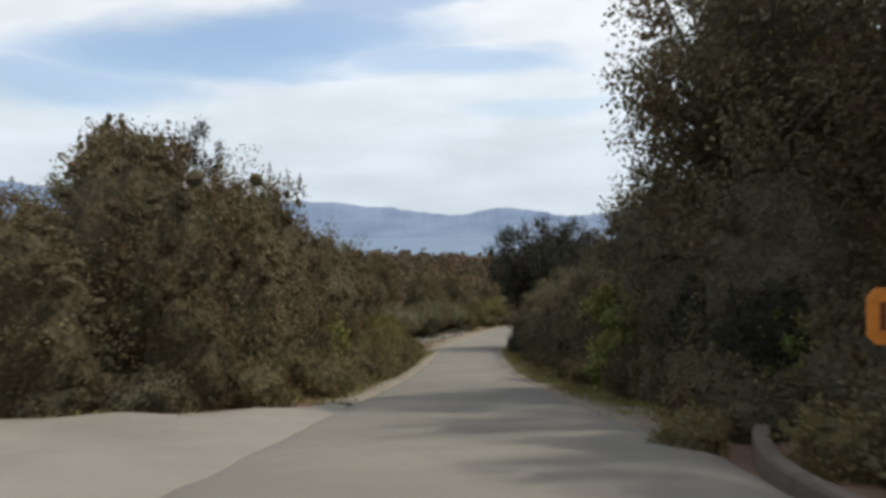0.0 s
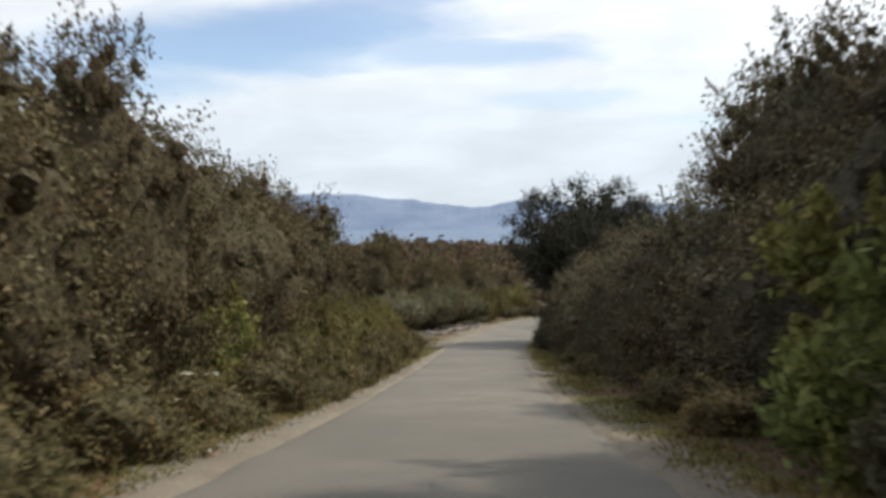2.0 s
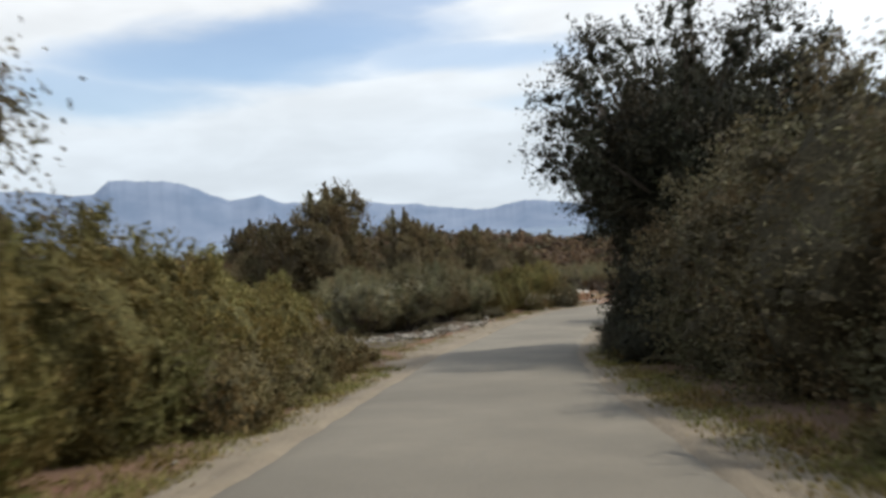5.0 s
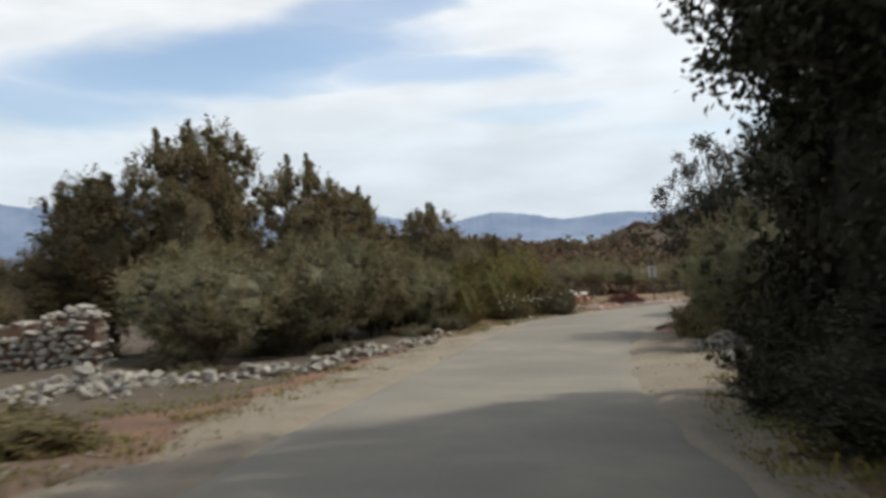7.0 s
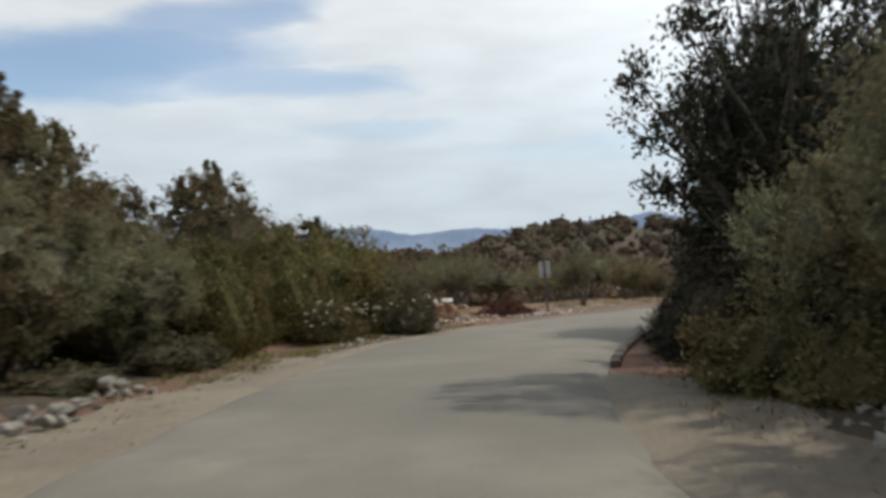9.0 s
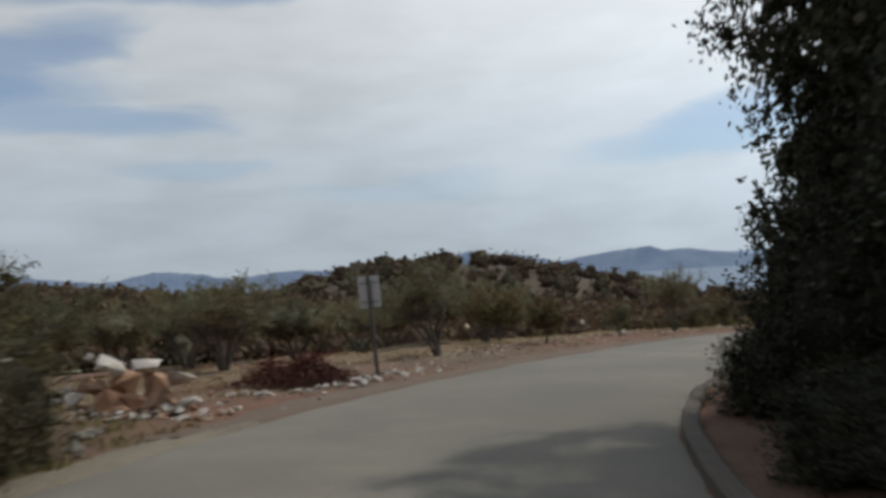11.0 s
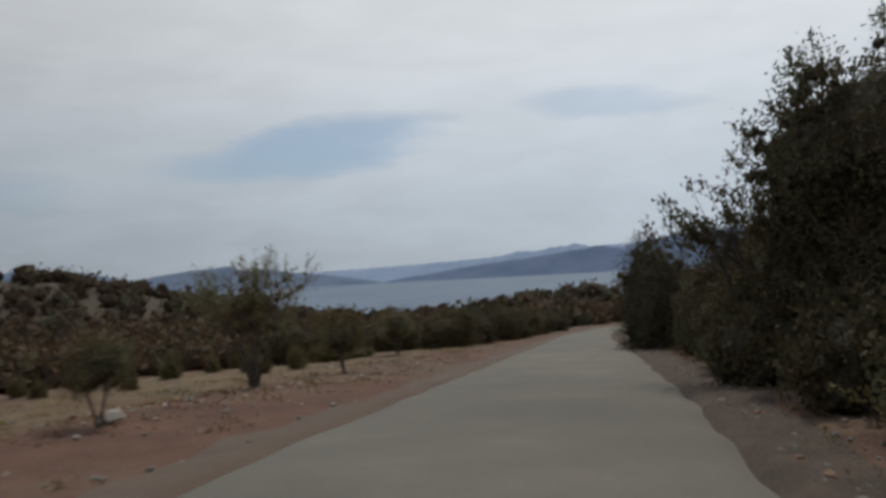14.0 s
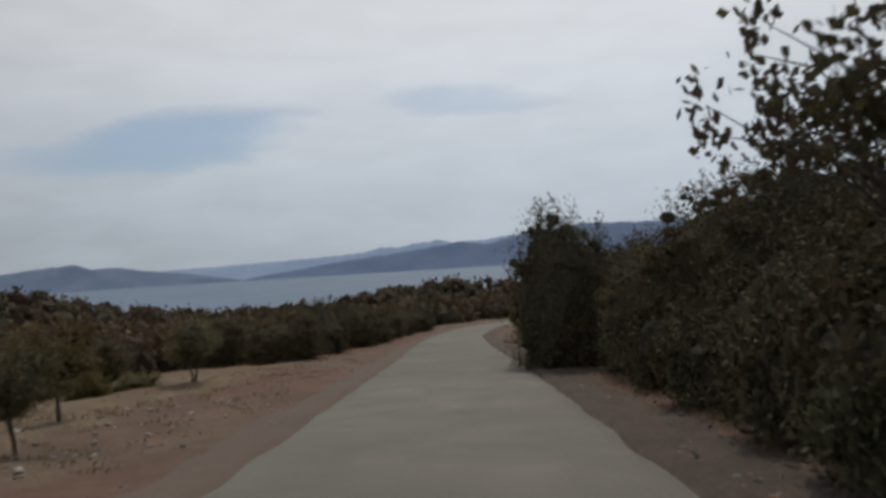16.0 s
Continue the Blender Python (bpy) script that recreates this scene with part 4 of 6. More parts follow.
stock("broom_bush", "yellowish broom bush with fine upright shoots", "bush", "broom bushes",
      (plant("broom_bush", BROOM, 71, 2.8, 3.0, -0.40, 90, 62, (0.12, 0.03), 0.12, lobes=9, stems=3, trunk=0.04, upright=0.9, core=0.80, sprays=140, cover=4200), 2.8, 3.0),
      (plant("broom_bush", BROOM, 72, 2.6, 3.2, -0.40, 90, 62, (0.12, 0.035), 0.12, lobes=9, stems=3, trunk=0.04, upright=0.8, core=0.80, sprays=140, cover=4200), 2.6, 3.2))
stock("low_shrub", "low dull green-brown roadside shrub", "shrub", "low roadside shrubs",
      (plant("low_shrub", SCRUB, 81, 1.1, 1.7, -0.50, 46, 28, (0.085, 0.03), 0.16, lobes=7, stems=3, trunk=0.02, upright=0.4, core=0.80, sprays=50, cover=900), 1.1, 1.7),
      (plant("low_shrub", SCRUB, 82, 1.2, 1.6, -0.50, 46, 28, (0.085, 0.035), 0.16, lobes=7, stems=3, trunk=0.02, upright=0.5, core=0.80, sprays=50, cover=900), 1.2, 1.6))
stock("undergrowth", "low dark leafy undergrowth at the foot of the trees", "undergrowth", "shaded undergrowth",
      (plant("undergrowth", OAK_DEEP, 85, 1.2, 1.9, -0.50, 56, 44, (0.076, 0.040), 0.13, lobes=7, stems=3, trunk=0.02, upright=0.3, sprays=50, cover=800), 1.2, 1.9))
stock("small_oak", "small dark holm oak with a ragged leafy outline", "tree", "",
      (plant("small_oak", OAK_DEEP, 34, 5.6, 4.8, 0.04, 250, 84, (0.085, 0.045), 0.078, lobes=12, trunk=0.12, gaps=0.0, sprays=160, core=0.74, cover=7000, skirt=0.4, shell=0.78, hearts=0.30, limb_share=0.3), 5.6, 4.8))
stock("fig_tree", "open-branched small tree with tufts of leaves", "tree", "",
      (plant("fig_tree", OAK_DEEP, 91, 3.6, 2.8, 0.62, 56, 30, (0.10, 0.065), 0.075, lobes=9, stems=4, spread=0.4, trunk=0.04, core=0, gaps=0.15, limb_share=1.0, shell=0.30, skirt=0.2), 3.6, 2.6))

# the first stretch, along the drive: kind, distance, offset, height, width
for row in (
    # bushes on the downhill side
    ("oak_bush", 13.2, -11.2, 3.5, 4.4), ("oak_bush", 14.8, -8.6, 4.1, 4.2), ("oak_bush", 17.6, -7.2, 6.0, 4.2), ("oak_bush", 21.0, -6.8, 6.0, 4.2), ("oak_bush", 24.2, -6.8, 5.7, 4.4), ("bay_tree", 26.3, -8.8, 8.5, 3.0), ("grove_tree", 31.0, -13.2, 9.4, 5.0),
    ("oak_bush", 27.8, -6.9, 6.9, 4.2), ("oak_bush", 31.0, -6.6, 6.1, 4.4), ("oak_bush", 34.4, -6.4, 6.2, 4.2), ("oak_bush", 37.8, -6.7, 6.5, 4.4), ("oak_bush", 41.2, -6.7, 6.4, 4.4),
    ("oak_bush", 44.6, -7.0, 6.6, 4.4), ("oak_bush", 48.0, -7.6, 6.6, 4.4), ("oak_bush", 20.0, -11.0, 5.2, 5.0), ("grove_tree", 22.4, -9.4, 7.2, 3.8), ("oak_bush", 26.0, -10.5, 6.8, 5.0), ("oak_bush", 33.0, -10.5, 6.8, 5.0),
    ("oak_bush", 40.0, -10.8, 7.0, 5.0), ("oak_bush", 47.0, -11.5, 6.8, 5.0), ("oak_bush", 9.5, -13.5, 3.4, 4.6), ("oak_bush", 5.0, -15.0, 3.6, 5.0),
    ("oak_bush", 16.4, -5.9, 2.6, 2.2), ("green_shrub", 30.0, -5.3, 2.7, 1.8), ("green_shrub", 36.4, -4.6, 1.3, 1.3), ("green_shrub", 45.6, -4.6, 1.6, 1.5),
    ("broom_bush", 34.7, -4.9, 2.0, 2.0), ("broom_bush", 37.6, -4.7, 2.4, 2.4), ("broom_bush", 40.4, -4.8, 2.5, 2.4), ("broom_bush", 43.2, -4.9, 2.4, 2.4), ("broom_bush", 46.0, -5.0, 2.5, 2.4), ("low_shrub", 31.6, -4.6, 1.4, 1.8), ("green_shrub", 29.0, -4.5, 0.9, 1.3), ("low_shrub", 31.2, -3.5, 0.9, 1.5), ("low_shrub", 35.8, -3.5, 0.8, 1.4), ("broom_bush", 51.4, -6.0, 3.0, 3.2), ("broom_bush", 54.6, -5.9, 2.6, 3.0), ("broom_bush", 48.6, -5.0, 2.5, 2.6), ("oak_bush", 52.5, -9.5, 3.8, 4.0), ("broom_bush", 57.6, -6.6, 2.4, 3.0),
    ("broom_bush", 61.0, -6.6, 2.5, 3.0), ("broom_bush", 64.0, -7.4, 2.4, 2.8), ("low_shrub", 60.5, -4.9, 1.2, 1.9), ("low_shrub", 63.2, -5.0, 1.0, 1.9), ("low_shrub", 66.0, -5.6, 0.6, 1.5), ("low_shrub", 64.6, -6.8, 0.9, 2.2), ("low_shrub", 66.4, -8.4, 0.8, 2.2),
    ("low_shrub", 58.0, -4.5, 1.1, 1.7),
    ("undergrowth", 14.4, -6.0, 0.8, 1.7), ("undergrowth", 14.4, -7.8, 0.8, 1.9), ("low_shrub", 16.8, -4.6, 1.0, 1.6), ("low_shrub", 19.4, -3.9, 1.1, 1.6), ("low_shrub", 22.6, -3.9, 1.0, 1.6),
    ("low_shrub", 25.6, -3.9, 0.9, 1.5), ("low_shrub", 28.8, -3.8, 1.1, 1.6), ("low_shrub", 33.6, -3.7, 1.3, 1.7), ("low_shrub", 38.6, -3.7, 1.3, 1.7), ("low_shrub", 41.4, -3.8, 1.4, 1.8),
    ("low_shrub", 43.6, -3.8, 1.4, 1.7), ("low_shrub", 50.2, -3.8, 1.2, 1.7), ("low_shrub", 53.0, -4.3, 1.1, 1.7), ("low_shrub", 55.6, -4.4, 1.0, 1.6),
    # the dark hedge on the other side
    # oaks at 4.6 to 13.5, mostly unseen, are sized to shade the road
    ("oak_tree", 19.5, 6.8, 13.0, 8.2), ("dark_bush", 20.0, 7.8, 10.6, 5.4), ("oak_tree", 13.5, 8.5, 12.6, 6.6), ("oak_tree", 23.0, 9.6, 11.5, 6.0), ("dark_bush", 15.5, 5.6, 5.0, 3.8), ("dark_bush", 19.0, 5.0, 4.2, 3.6), ("dark_bush", 23.0, 5.2, 4.6, 3.8), ("dark_bush", 26.6, 5.3, 4.4, 4.0),
    ("dark_bush", 30.2, 5.4, 4.4, 4.0), ("oak_tree", 36.0, 8.0, 7.6, 5.0), ("small_oak", 29.6, 6.9, 7.0, 4.8), ("dark_bush", 33.8, 5.4, 5.2, 4.0), ("dark_bush", 37.4, 5.3, 4.8, 4.0), ("dark_bush", 41.0, 5.4, 5.0, 4.0), ("dark_bush", 44.6, 5.5, 5.2, 4.2),
    ("dark_bush", 48.2, 5.5, 5.0, 4.2), ("dark_bush", 51.8, 5.3, 5.0, 4.4), ("dark_bush", 55.4, 5.2, 5.0, 4.4), ("dark_bush", 59.0, 5.4, 5.2, 4.4), 
    ("dark_bush", 50.0, 9.8, 5.4, 5.0), ("dark_bush", 57.0, 9.8, 5.8, 5.0), ("oak_tree", 9.6, 8.2, 10.6, 5.8), ("dark_bush", 10.8, 6.6, 3.0, 3.0), ("dark_bush", 7.4, 6.4, 2.2, 2.6), ("oak_tree", 4.6, 8.4, 8.2, 5.0), ("dark_bush", 5.6, 7.4, 2.6, 2.8),
    ("green_shrub", 21.2, 3.9, 2.6, 2.0), ("green_shrub", 13.2, 5.0, 1.6, 1.4), ("low_shrub", 9.5, 2.2, 0.6, 0.9), ("undergrowth", 8.4, 4.2, 1.1, 1.8), ("undergrowth", 6.8, 3.9, 1.0, 1.8), ("low_shrub", 5.4, 3.8, 0.9, 1.7), ("undergrowth", 10.8, 4.8, 1.6, 2.0), ("low_shrub", 7.6, 3.2, 0.6, 1.2), ("low_shrub", 24.6, 3.4, 0.7, 1.3), ("low_shrub", 16.4, 3.9, 0.9, 1.5),
    ("low_shrub", 28.4, 3.5, 0.8, 1.4), ("low_shrub", 47.0, 3.5, 0.8, 1.4), ("low_shrub", 39.6, 3.5, 0.8, 1.4),
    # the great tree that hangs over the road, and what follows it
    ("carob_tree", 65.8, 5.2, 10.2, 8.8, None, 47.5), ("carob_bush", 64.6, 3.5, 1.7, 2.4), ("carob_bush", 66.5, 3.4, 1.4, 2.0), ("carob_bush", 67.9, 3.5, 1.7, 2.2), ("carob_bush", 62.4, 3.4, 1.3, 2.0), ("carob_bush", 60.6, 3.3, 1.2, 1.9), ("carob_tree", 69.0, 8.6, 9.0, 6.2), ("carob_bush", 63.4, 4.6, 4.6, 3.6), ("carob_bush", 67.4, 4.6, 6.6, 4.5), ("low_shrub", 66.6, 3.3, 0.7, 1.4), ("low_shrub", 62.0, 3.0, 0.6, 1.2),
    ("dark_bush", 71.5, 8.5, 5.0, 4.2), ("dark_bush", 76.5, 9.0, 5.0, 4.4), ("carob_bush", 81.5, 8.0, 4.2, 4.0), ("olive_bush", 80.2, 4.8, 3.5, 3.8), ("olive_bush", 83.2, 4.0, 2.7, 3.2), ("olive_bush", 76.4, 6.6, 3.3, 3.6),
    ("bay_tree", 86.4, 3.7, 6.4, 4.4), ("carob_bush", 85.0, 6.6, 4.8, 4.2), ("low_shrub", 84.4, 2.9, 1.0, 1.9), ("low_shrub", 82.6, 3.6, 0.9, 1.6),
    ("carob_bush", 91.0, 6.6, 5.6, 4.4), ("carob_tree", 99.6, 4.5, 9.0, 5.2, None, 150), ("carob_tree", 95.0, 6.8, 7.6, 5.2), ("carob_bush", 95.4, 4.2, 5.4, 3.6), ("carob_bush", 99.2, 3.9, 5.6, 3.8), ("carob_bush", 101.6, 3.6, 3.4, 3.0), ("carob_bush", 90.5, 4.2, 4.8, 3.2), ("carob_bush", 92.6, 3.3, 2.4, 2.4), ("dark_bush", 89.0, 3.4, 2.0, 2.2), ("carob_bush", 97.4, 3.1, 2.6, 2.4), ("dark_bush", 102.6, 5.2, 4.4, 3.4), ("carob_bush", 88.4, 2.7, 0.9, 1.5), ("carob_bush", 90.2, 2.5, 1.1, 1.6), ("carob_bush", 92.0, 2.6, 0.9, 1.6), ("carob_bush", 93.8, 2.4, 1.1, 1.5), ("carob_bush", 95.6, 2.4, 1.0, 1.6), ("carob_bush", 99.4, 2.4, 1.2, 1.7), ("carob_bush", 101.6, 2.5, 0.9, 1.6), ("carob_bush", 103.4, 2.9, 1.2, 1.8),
    # olives and the grove across the road
    ("olive_bush", 76.4, -9.0, 3.0, 3.8), ("olive_bush", 79.2, -8.0, 3.1, 3.8), ("olive_bush", 82.2, -8.4, 3.2, 4.0), ("olive_bush", 85.4, -8.4, 3.1, 3.8), ("olive_bush", 88.2, -8.2, 2.7, 3.4), ("olive_bush", 80.4, -11.6, 3.2, 4.0),
    ("grove_tree", 82.0, -16.9, 6.6, 4.2), ("oak_bush", 84.0, -22.0, 4.6, 5.0), ("oak_bush", 82.0, -18.6, 4.0, 4.2), ("grove_tree", 83.6, -15.0, 7.6, 4.2), ("grove_tree", 86.0, -15.7, 8.9, 4.6), ("grove_tree", 83.9, -10.2, 6.3, 3.4), ("grove_tree", 87.4, -10.9, 5.9, 3.6), ("grove_tree", 91.4, -13.8, 6.2, 4.2), ("grove_tree", 94.4, -15.0, 5.2, 4.2),
    ("grove_tree", 98.6, -15.2, 6.0, 4.4), ("grove_tree", 102.4, -15.6, 4.6, 4.4), ("grove_tree", 86.4, -22.4, 6.8, 4.2), ("oak_bush", 80.0, -19.5, 4.2, 4.6), ("oak_bush", 90.0, -10.4, 3.8, 3.4), ("oak_bush", 94.8, -10.2, 4.3, 3.6),
    ("broom_bush", 93.4, -7.9, 2.8, 2.8), ("broom_bush", 96.2, -7.9, 3.0, 3.2), ("broom_bush", 90.2, -7.6, 2.5, 2.6), ("low_shrub", 97.3, -6.9, 1.5, 2.2), ("low_shrub", 96.0, -6.3, 1.6, 2.0), ("dark_bush", 96.6, -5.9, 1.7, 1.9), ("undergrowth", 95.6, -5.3, 0.9, 1.5), ("low_shrub", 93.2, -6.2, 1.2, 1.9),
    ("low_shrub", 98.6, -9.2, 1.5, 2.4),
    ("undergrowth", 74.0, -7.9, 0.4, 1.5), ("undergrowth", 78.6, -6.5, 0.4, 1.4), ("undergrowth", 84.6, -6.6, 0.45, 1.5), ("undergrowth", 87.4, -6.6, 0.6, 1.8), ("undergrowth", 81.0, -9.8, 0.9, 2.2), ("undergrowth", 77.6, -10.6, 0.8, 2.2), ("undergrowth", 84.6, -10.2, 0.9, 2.2),
    ("undergrowth", 74.6, 5.4, 0.6, 1.8), ("undergrowth", 79.0, 4.8, 0.5, 1.6), ("undergrowth", 10.3, 3.1, 0.6, 1.2), ("undergrowth", 11.8, 3.4, 0.9, 1.6), ("undergrowth", 13.2, 3.5, 1.0, 1.6), ("undergrowth", 14.8, 3.6, 1.2, 1.7), ("undergrowth", 16.2, 3.6, 1.1, 1.6), ("undergrowth", 17.8, 3.7, 1.2, 1.7), ("undergrowth", 19.6, 3.7, 1.1, 1.7), ("carob_bush", 13.9, 4.6, 2.4, 2.2), ("carob_bush", 16.6, 4.7, 2.8, 2.4),
    # the orchard
    ("orchard_olive", 109.0, -6.5, 2.4, 2.6, None, None, 0.05, 17), ("young_olive", 113.2, -5.8, 1.4, 1.2), ("orchard_olive", 107.2, -12.0, 2.5, 3.6), ("orchard_olive", 104.0, -14.6, 2.7, 3.9), ("orchard_olive", 110.4, -18.0, 2.9, 4.4), ("orchard_olive", 112.4, -12.6, 2.1, 3.6), ("orchard_olive", 118.7, -12.6, 2.6, 3.8), ("olive_tree", 107.0, -20.0, 3.0, 4.2), ("olive_tree", 115.6, -21.0, 3.0, 4.2), ("olive_tree", 108.0, -26.5, 3.2, 4.4), ("olive_tree", 112.0, -19.0, 2.8, 3.6), ("young_olive", 116.4, -10.2, 1.9, 1.9),
    ("young_olive", 117.2, -5.6, 1.2, 0.9), ("orchard_olive", 123.8, -6.5, 2.5, 2.4), ("young_olive", 127.8, -5.9, 1.5, 1.1), ("young_olive", 131.4, -7.1, 1.7, 1.4), ("young_olive", 139.3, -7.3, 1.8, 1.5),
    ("low_shrub", 133.2, -10.4, 0.8, 0.8), ("low_shrub", 134.2, -9.5, 0.8, 0.6), ("broom_bush", 138.4, -9.8, 0.9, 1.1), ("low_shrub", 139.4, -9.0, 0.5, 1.4),
    ("olive_tree", 118.0, -15.0, 2.8, 3.4), ("olive_tree", 121.0, -20.0, 2.8, 3.4), ("olive_tree", 127.5, -18.0, 2.6, 3.2), ("olive_tree", 112.0, -26.0, 3.0, 3.6), ("olive_tree", 104.0, -18.0, 2.8, 3.2), ("olive_tree", 100.0, -22.0, 2.8, 3.4),
    ("low_shrub", 135.3, -20.5, 0.8, 0.7), ("low_shrub", 133.1, -13.4, 0.9, 0.7), ("low_shrub", 135.8, -13.2, 0.7, 0.6), ("low_shrub", 135.3, -11.6, 0.9, 0.6), ("low_shrub", 140.6, -11.9, 0.9, 0.6), ("low_shrub", 138.2, -12.6, 0.7, 0.5),
    ("low_shrub", 147.0, -13.3, 1.0, 0.8), ("low_shrub", 143.4, -12.5, 0.8, 0.5), ("low_shrub", 137.0, -15.4, 0.7, 0.6), ("low_shrub", 141.0, -14.6, 0.8, 0.6), ("low_shrub", 131.0, -16.6, 0.7, 0.6), ("low_shrub", 129.0, -12.4, 0.6, 0.6),
    # the bank beyond the bend
    ("dark_bush", 109.6, 5.2, 2.6, 2.8), ("dark_bush", 113.4, 5.0, 2.8, 2.8), ("low_shrub", 104.6, 3.0, 1.0, 1.8), ("low_shrub", 106.0, 3.8, 1.4, 2.2), ("low_shrub", 107.4, 3.2, 1.1, 1.8), ("low_shrub", 111.4, 3.4, 1.2, 1.8), ("dark_bush", 116.8, 5.0, 3.4, 3.0), ("small_oak", 121.2, 4.42, 4.9, 3.8),
    ("dark_bush", 119.2, 5.0, 3.4, 3.0), ("fig_tree", 122.4, 3.2, 3.65, 1.8, None, 40, 0.05, 21), ("dark_bush", 122.3, 4.1, 2.9, 2.8), ("undergrowth", 123.2, 3.2, 1.8, 1.9), ("dark_bush", 125.2, 4.8, 3.6, 3.4), ("dark_bush", 128.6, 4.9, 3.8, 3.6), ("oak_bush", 132.4, 4.5, 3.6, 3.4), ("dark_bush", 136.6, 4.9, 3.5, 3.6),
    ("dark_bush", 142.0, 4.7, 3.6, 3.4), ("low_shrub", 116.2, 3.7, 1.1, 1.6), ("low_shrub", 126.4, 3.8, 1.0, 1.6), ("low_shrub", 130.4, 3.7, 0.9, 1.6), ("dark_bush", 146.0, 5.2, 3.2, 3.4), ("dark_bush", 138.0, 2.5, 4.3, 3.0), ("dark_bush", 150.0, 4.4, 3.8, 3.6),
    ("fig_tree", 127.8, 3.7, 2.9, 1.8), ("dark_bush", 123.6, 3.7, 2.9, 2.5), ("undergrowth", 121.6, 2.9, 1.5, 1.8), ("undergrowth", 123.4, 2.9, 1.7, 1.9), ("undergrowth", 125.4, 3.1, 1.7, 2.0), ("dark_bush", 127.2, 3.8, 2.4, 2.6), ("undergrowth", 128.6, 3.2, 1.6, 2.0), ("undergrowth", 131.4, 3.3, 1.6, 2.0), ("dark_bush", 134.4, 3.9, 2.7, 2.8), ("undergrowth", 137.0, 3.2, 1.7, 2.0),
    # scrub where the road goes out of sight
    ("oak_bush", 152.0, -7.4, 2.3, 3.4), ("dark_bush", 157.0, -7.0, 2.8, 3.2), ("oak_bush", 163.0, -6.0, 2.6, 3.6), ("oak_bush", 158.0, -12.0, 2.6, 4.0), ("dark_bush", 169.0, -6.0, 2.8, 3.6), ("oak_bush", 150.0, -15.0, 2.4, 4.0),
    ("dark_bush", 158.0, 5.6, 3.2, 3.6), ("dark_bush", 165.0, 5.4, 3.2, 3.6), ("oak_bush", 173.0, 5.4, 3.0, 3.8), ("oak_bush", 176.0, -6.0, 2.6, 3.8), ("oak_bush", 184.0, -6.2, 2.6, 4.0), ("dark_bush", 192.0, -6.0, 2.6, 4.0), ("oak_bush", 182.0, 5.6, 3.0, 4.0), ("oak_bush", 192.0, 5.6, 3.0, 4.0),
    # low growth on the inside of the bend, and an oak beside the great tree
    ("carob_tree", 69.4, 5.6, 9.4, 5.6), ("undergrowth", 105.4, 3.2, 1.3, 1.9), ("dark_bush", 107.4, 4.4, 2.2, 2.4), ("undergrowth", 108.8, 3.5, 1.2, 2.0), ("undergrowth", 111.2, 3.7, 1.5, 2.1), ("dark_bush", 111.4, 4.9, 2.6, 2.6), ("undergrowth", 113.6, 3.5, 1.3, 2.0), ("undergrowth", 115.8, 3.7, 1.5, 2.1), ("undergrowth", 118.2, 3.5, 1.4, 2.0), ("undergrowth", 120.6, 3.6, 1.5, 2.0),
    ("low_shrub", 70.6, 3.2, 0.5, 1.1), ("undergrowth", 69.4, 3.6, 1.0, 1.7), ("undergrowth", 71.6, 4.5, 1.2, 2.0), ("green_shrub", 73.8, 4.7, 0.8, 1.6), ("green_shrub", 72.0, 3.9, 0.6, 1.3), ("low_shrub", 75.4, 5.2, 0.7, 1.5),
):
    set_plant(*row)
for ob in SPARE:
    for o in (*ob.children_recursive, ob):
        bpy.data.objects.remove(o)


# scrub that clothes the hills: one mass of small leafy clumps
def scrub_mass(name, seed, count, region, size, leaf, per=26, label="", beside=False):
    rng = np.random.default_rng(seed)
    x, y = region(rng, count)
    ok = ground_z(x, y) > SEA_LEVEL + 1.5
    s, l, _ = along(np.stack([x, y], -1))
    ok &= ((l > 12.5) | ((l < -14) & (s < 52))) if beside else (np.abs(l) > 24) | ((s > 160) & (np.abs(l) > 8))
    field = (l < 0) & (l > -34) & (s > 99) & (s < 150)
    ok &= ~field
    x, y = x[ok], y[ok]
    z = ground_z(x, y)
    n = len(x)
    dist = np.hypot(x - 12, y - 90)
    r = size * rng.uniform(0.45, 1.35, n) * np.clip(0.75 + dist / 500, 0.8, 1.8)
    c = np.stack([x, y, z + r * 0.45], -1)
    q = unit(rng.normal(size=(n, per, 3)) + np.array([0, 0, 0.45]))
    at = c[:, None] + q * (r[:, None] * rng.uniform(0.60, 1.25, (n, per)))[..., None] * np.array([1, 1, 0.85])
    ax = unit(0.5 * q + rng.normal(size=q.shape))
    side = unit(np.cross(ax, unit(rng.normal(size=q.shape))))
    L = (r[:, None] * rng.uniform(0.13, 0.26, (n, per)))[..., None]
    lv = np.stack([at - ax * L, at + side * L * 0.6, at + ax * L, at - side * L * 0.6], 2).reshape(-1, 3)
    lf = np.arange(n * per * 4).reshape(-1, 4)
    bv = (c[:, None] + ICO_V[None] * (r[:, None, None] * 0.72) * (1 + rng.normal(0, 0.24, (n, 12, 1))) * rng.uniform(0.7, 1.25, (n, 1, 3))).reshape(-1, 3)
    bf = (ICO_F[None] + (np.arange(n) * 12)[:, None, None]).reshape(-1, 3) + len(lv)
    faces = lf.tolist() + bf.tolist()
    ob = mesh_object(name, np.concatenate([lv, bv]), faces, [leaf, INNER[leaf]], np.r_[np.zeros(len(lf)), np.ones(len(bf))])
    return tagged(ob, label, "scrub", kind="stuff")


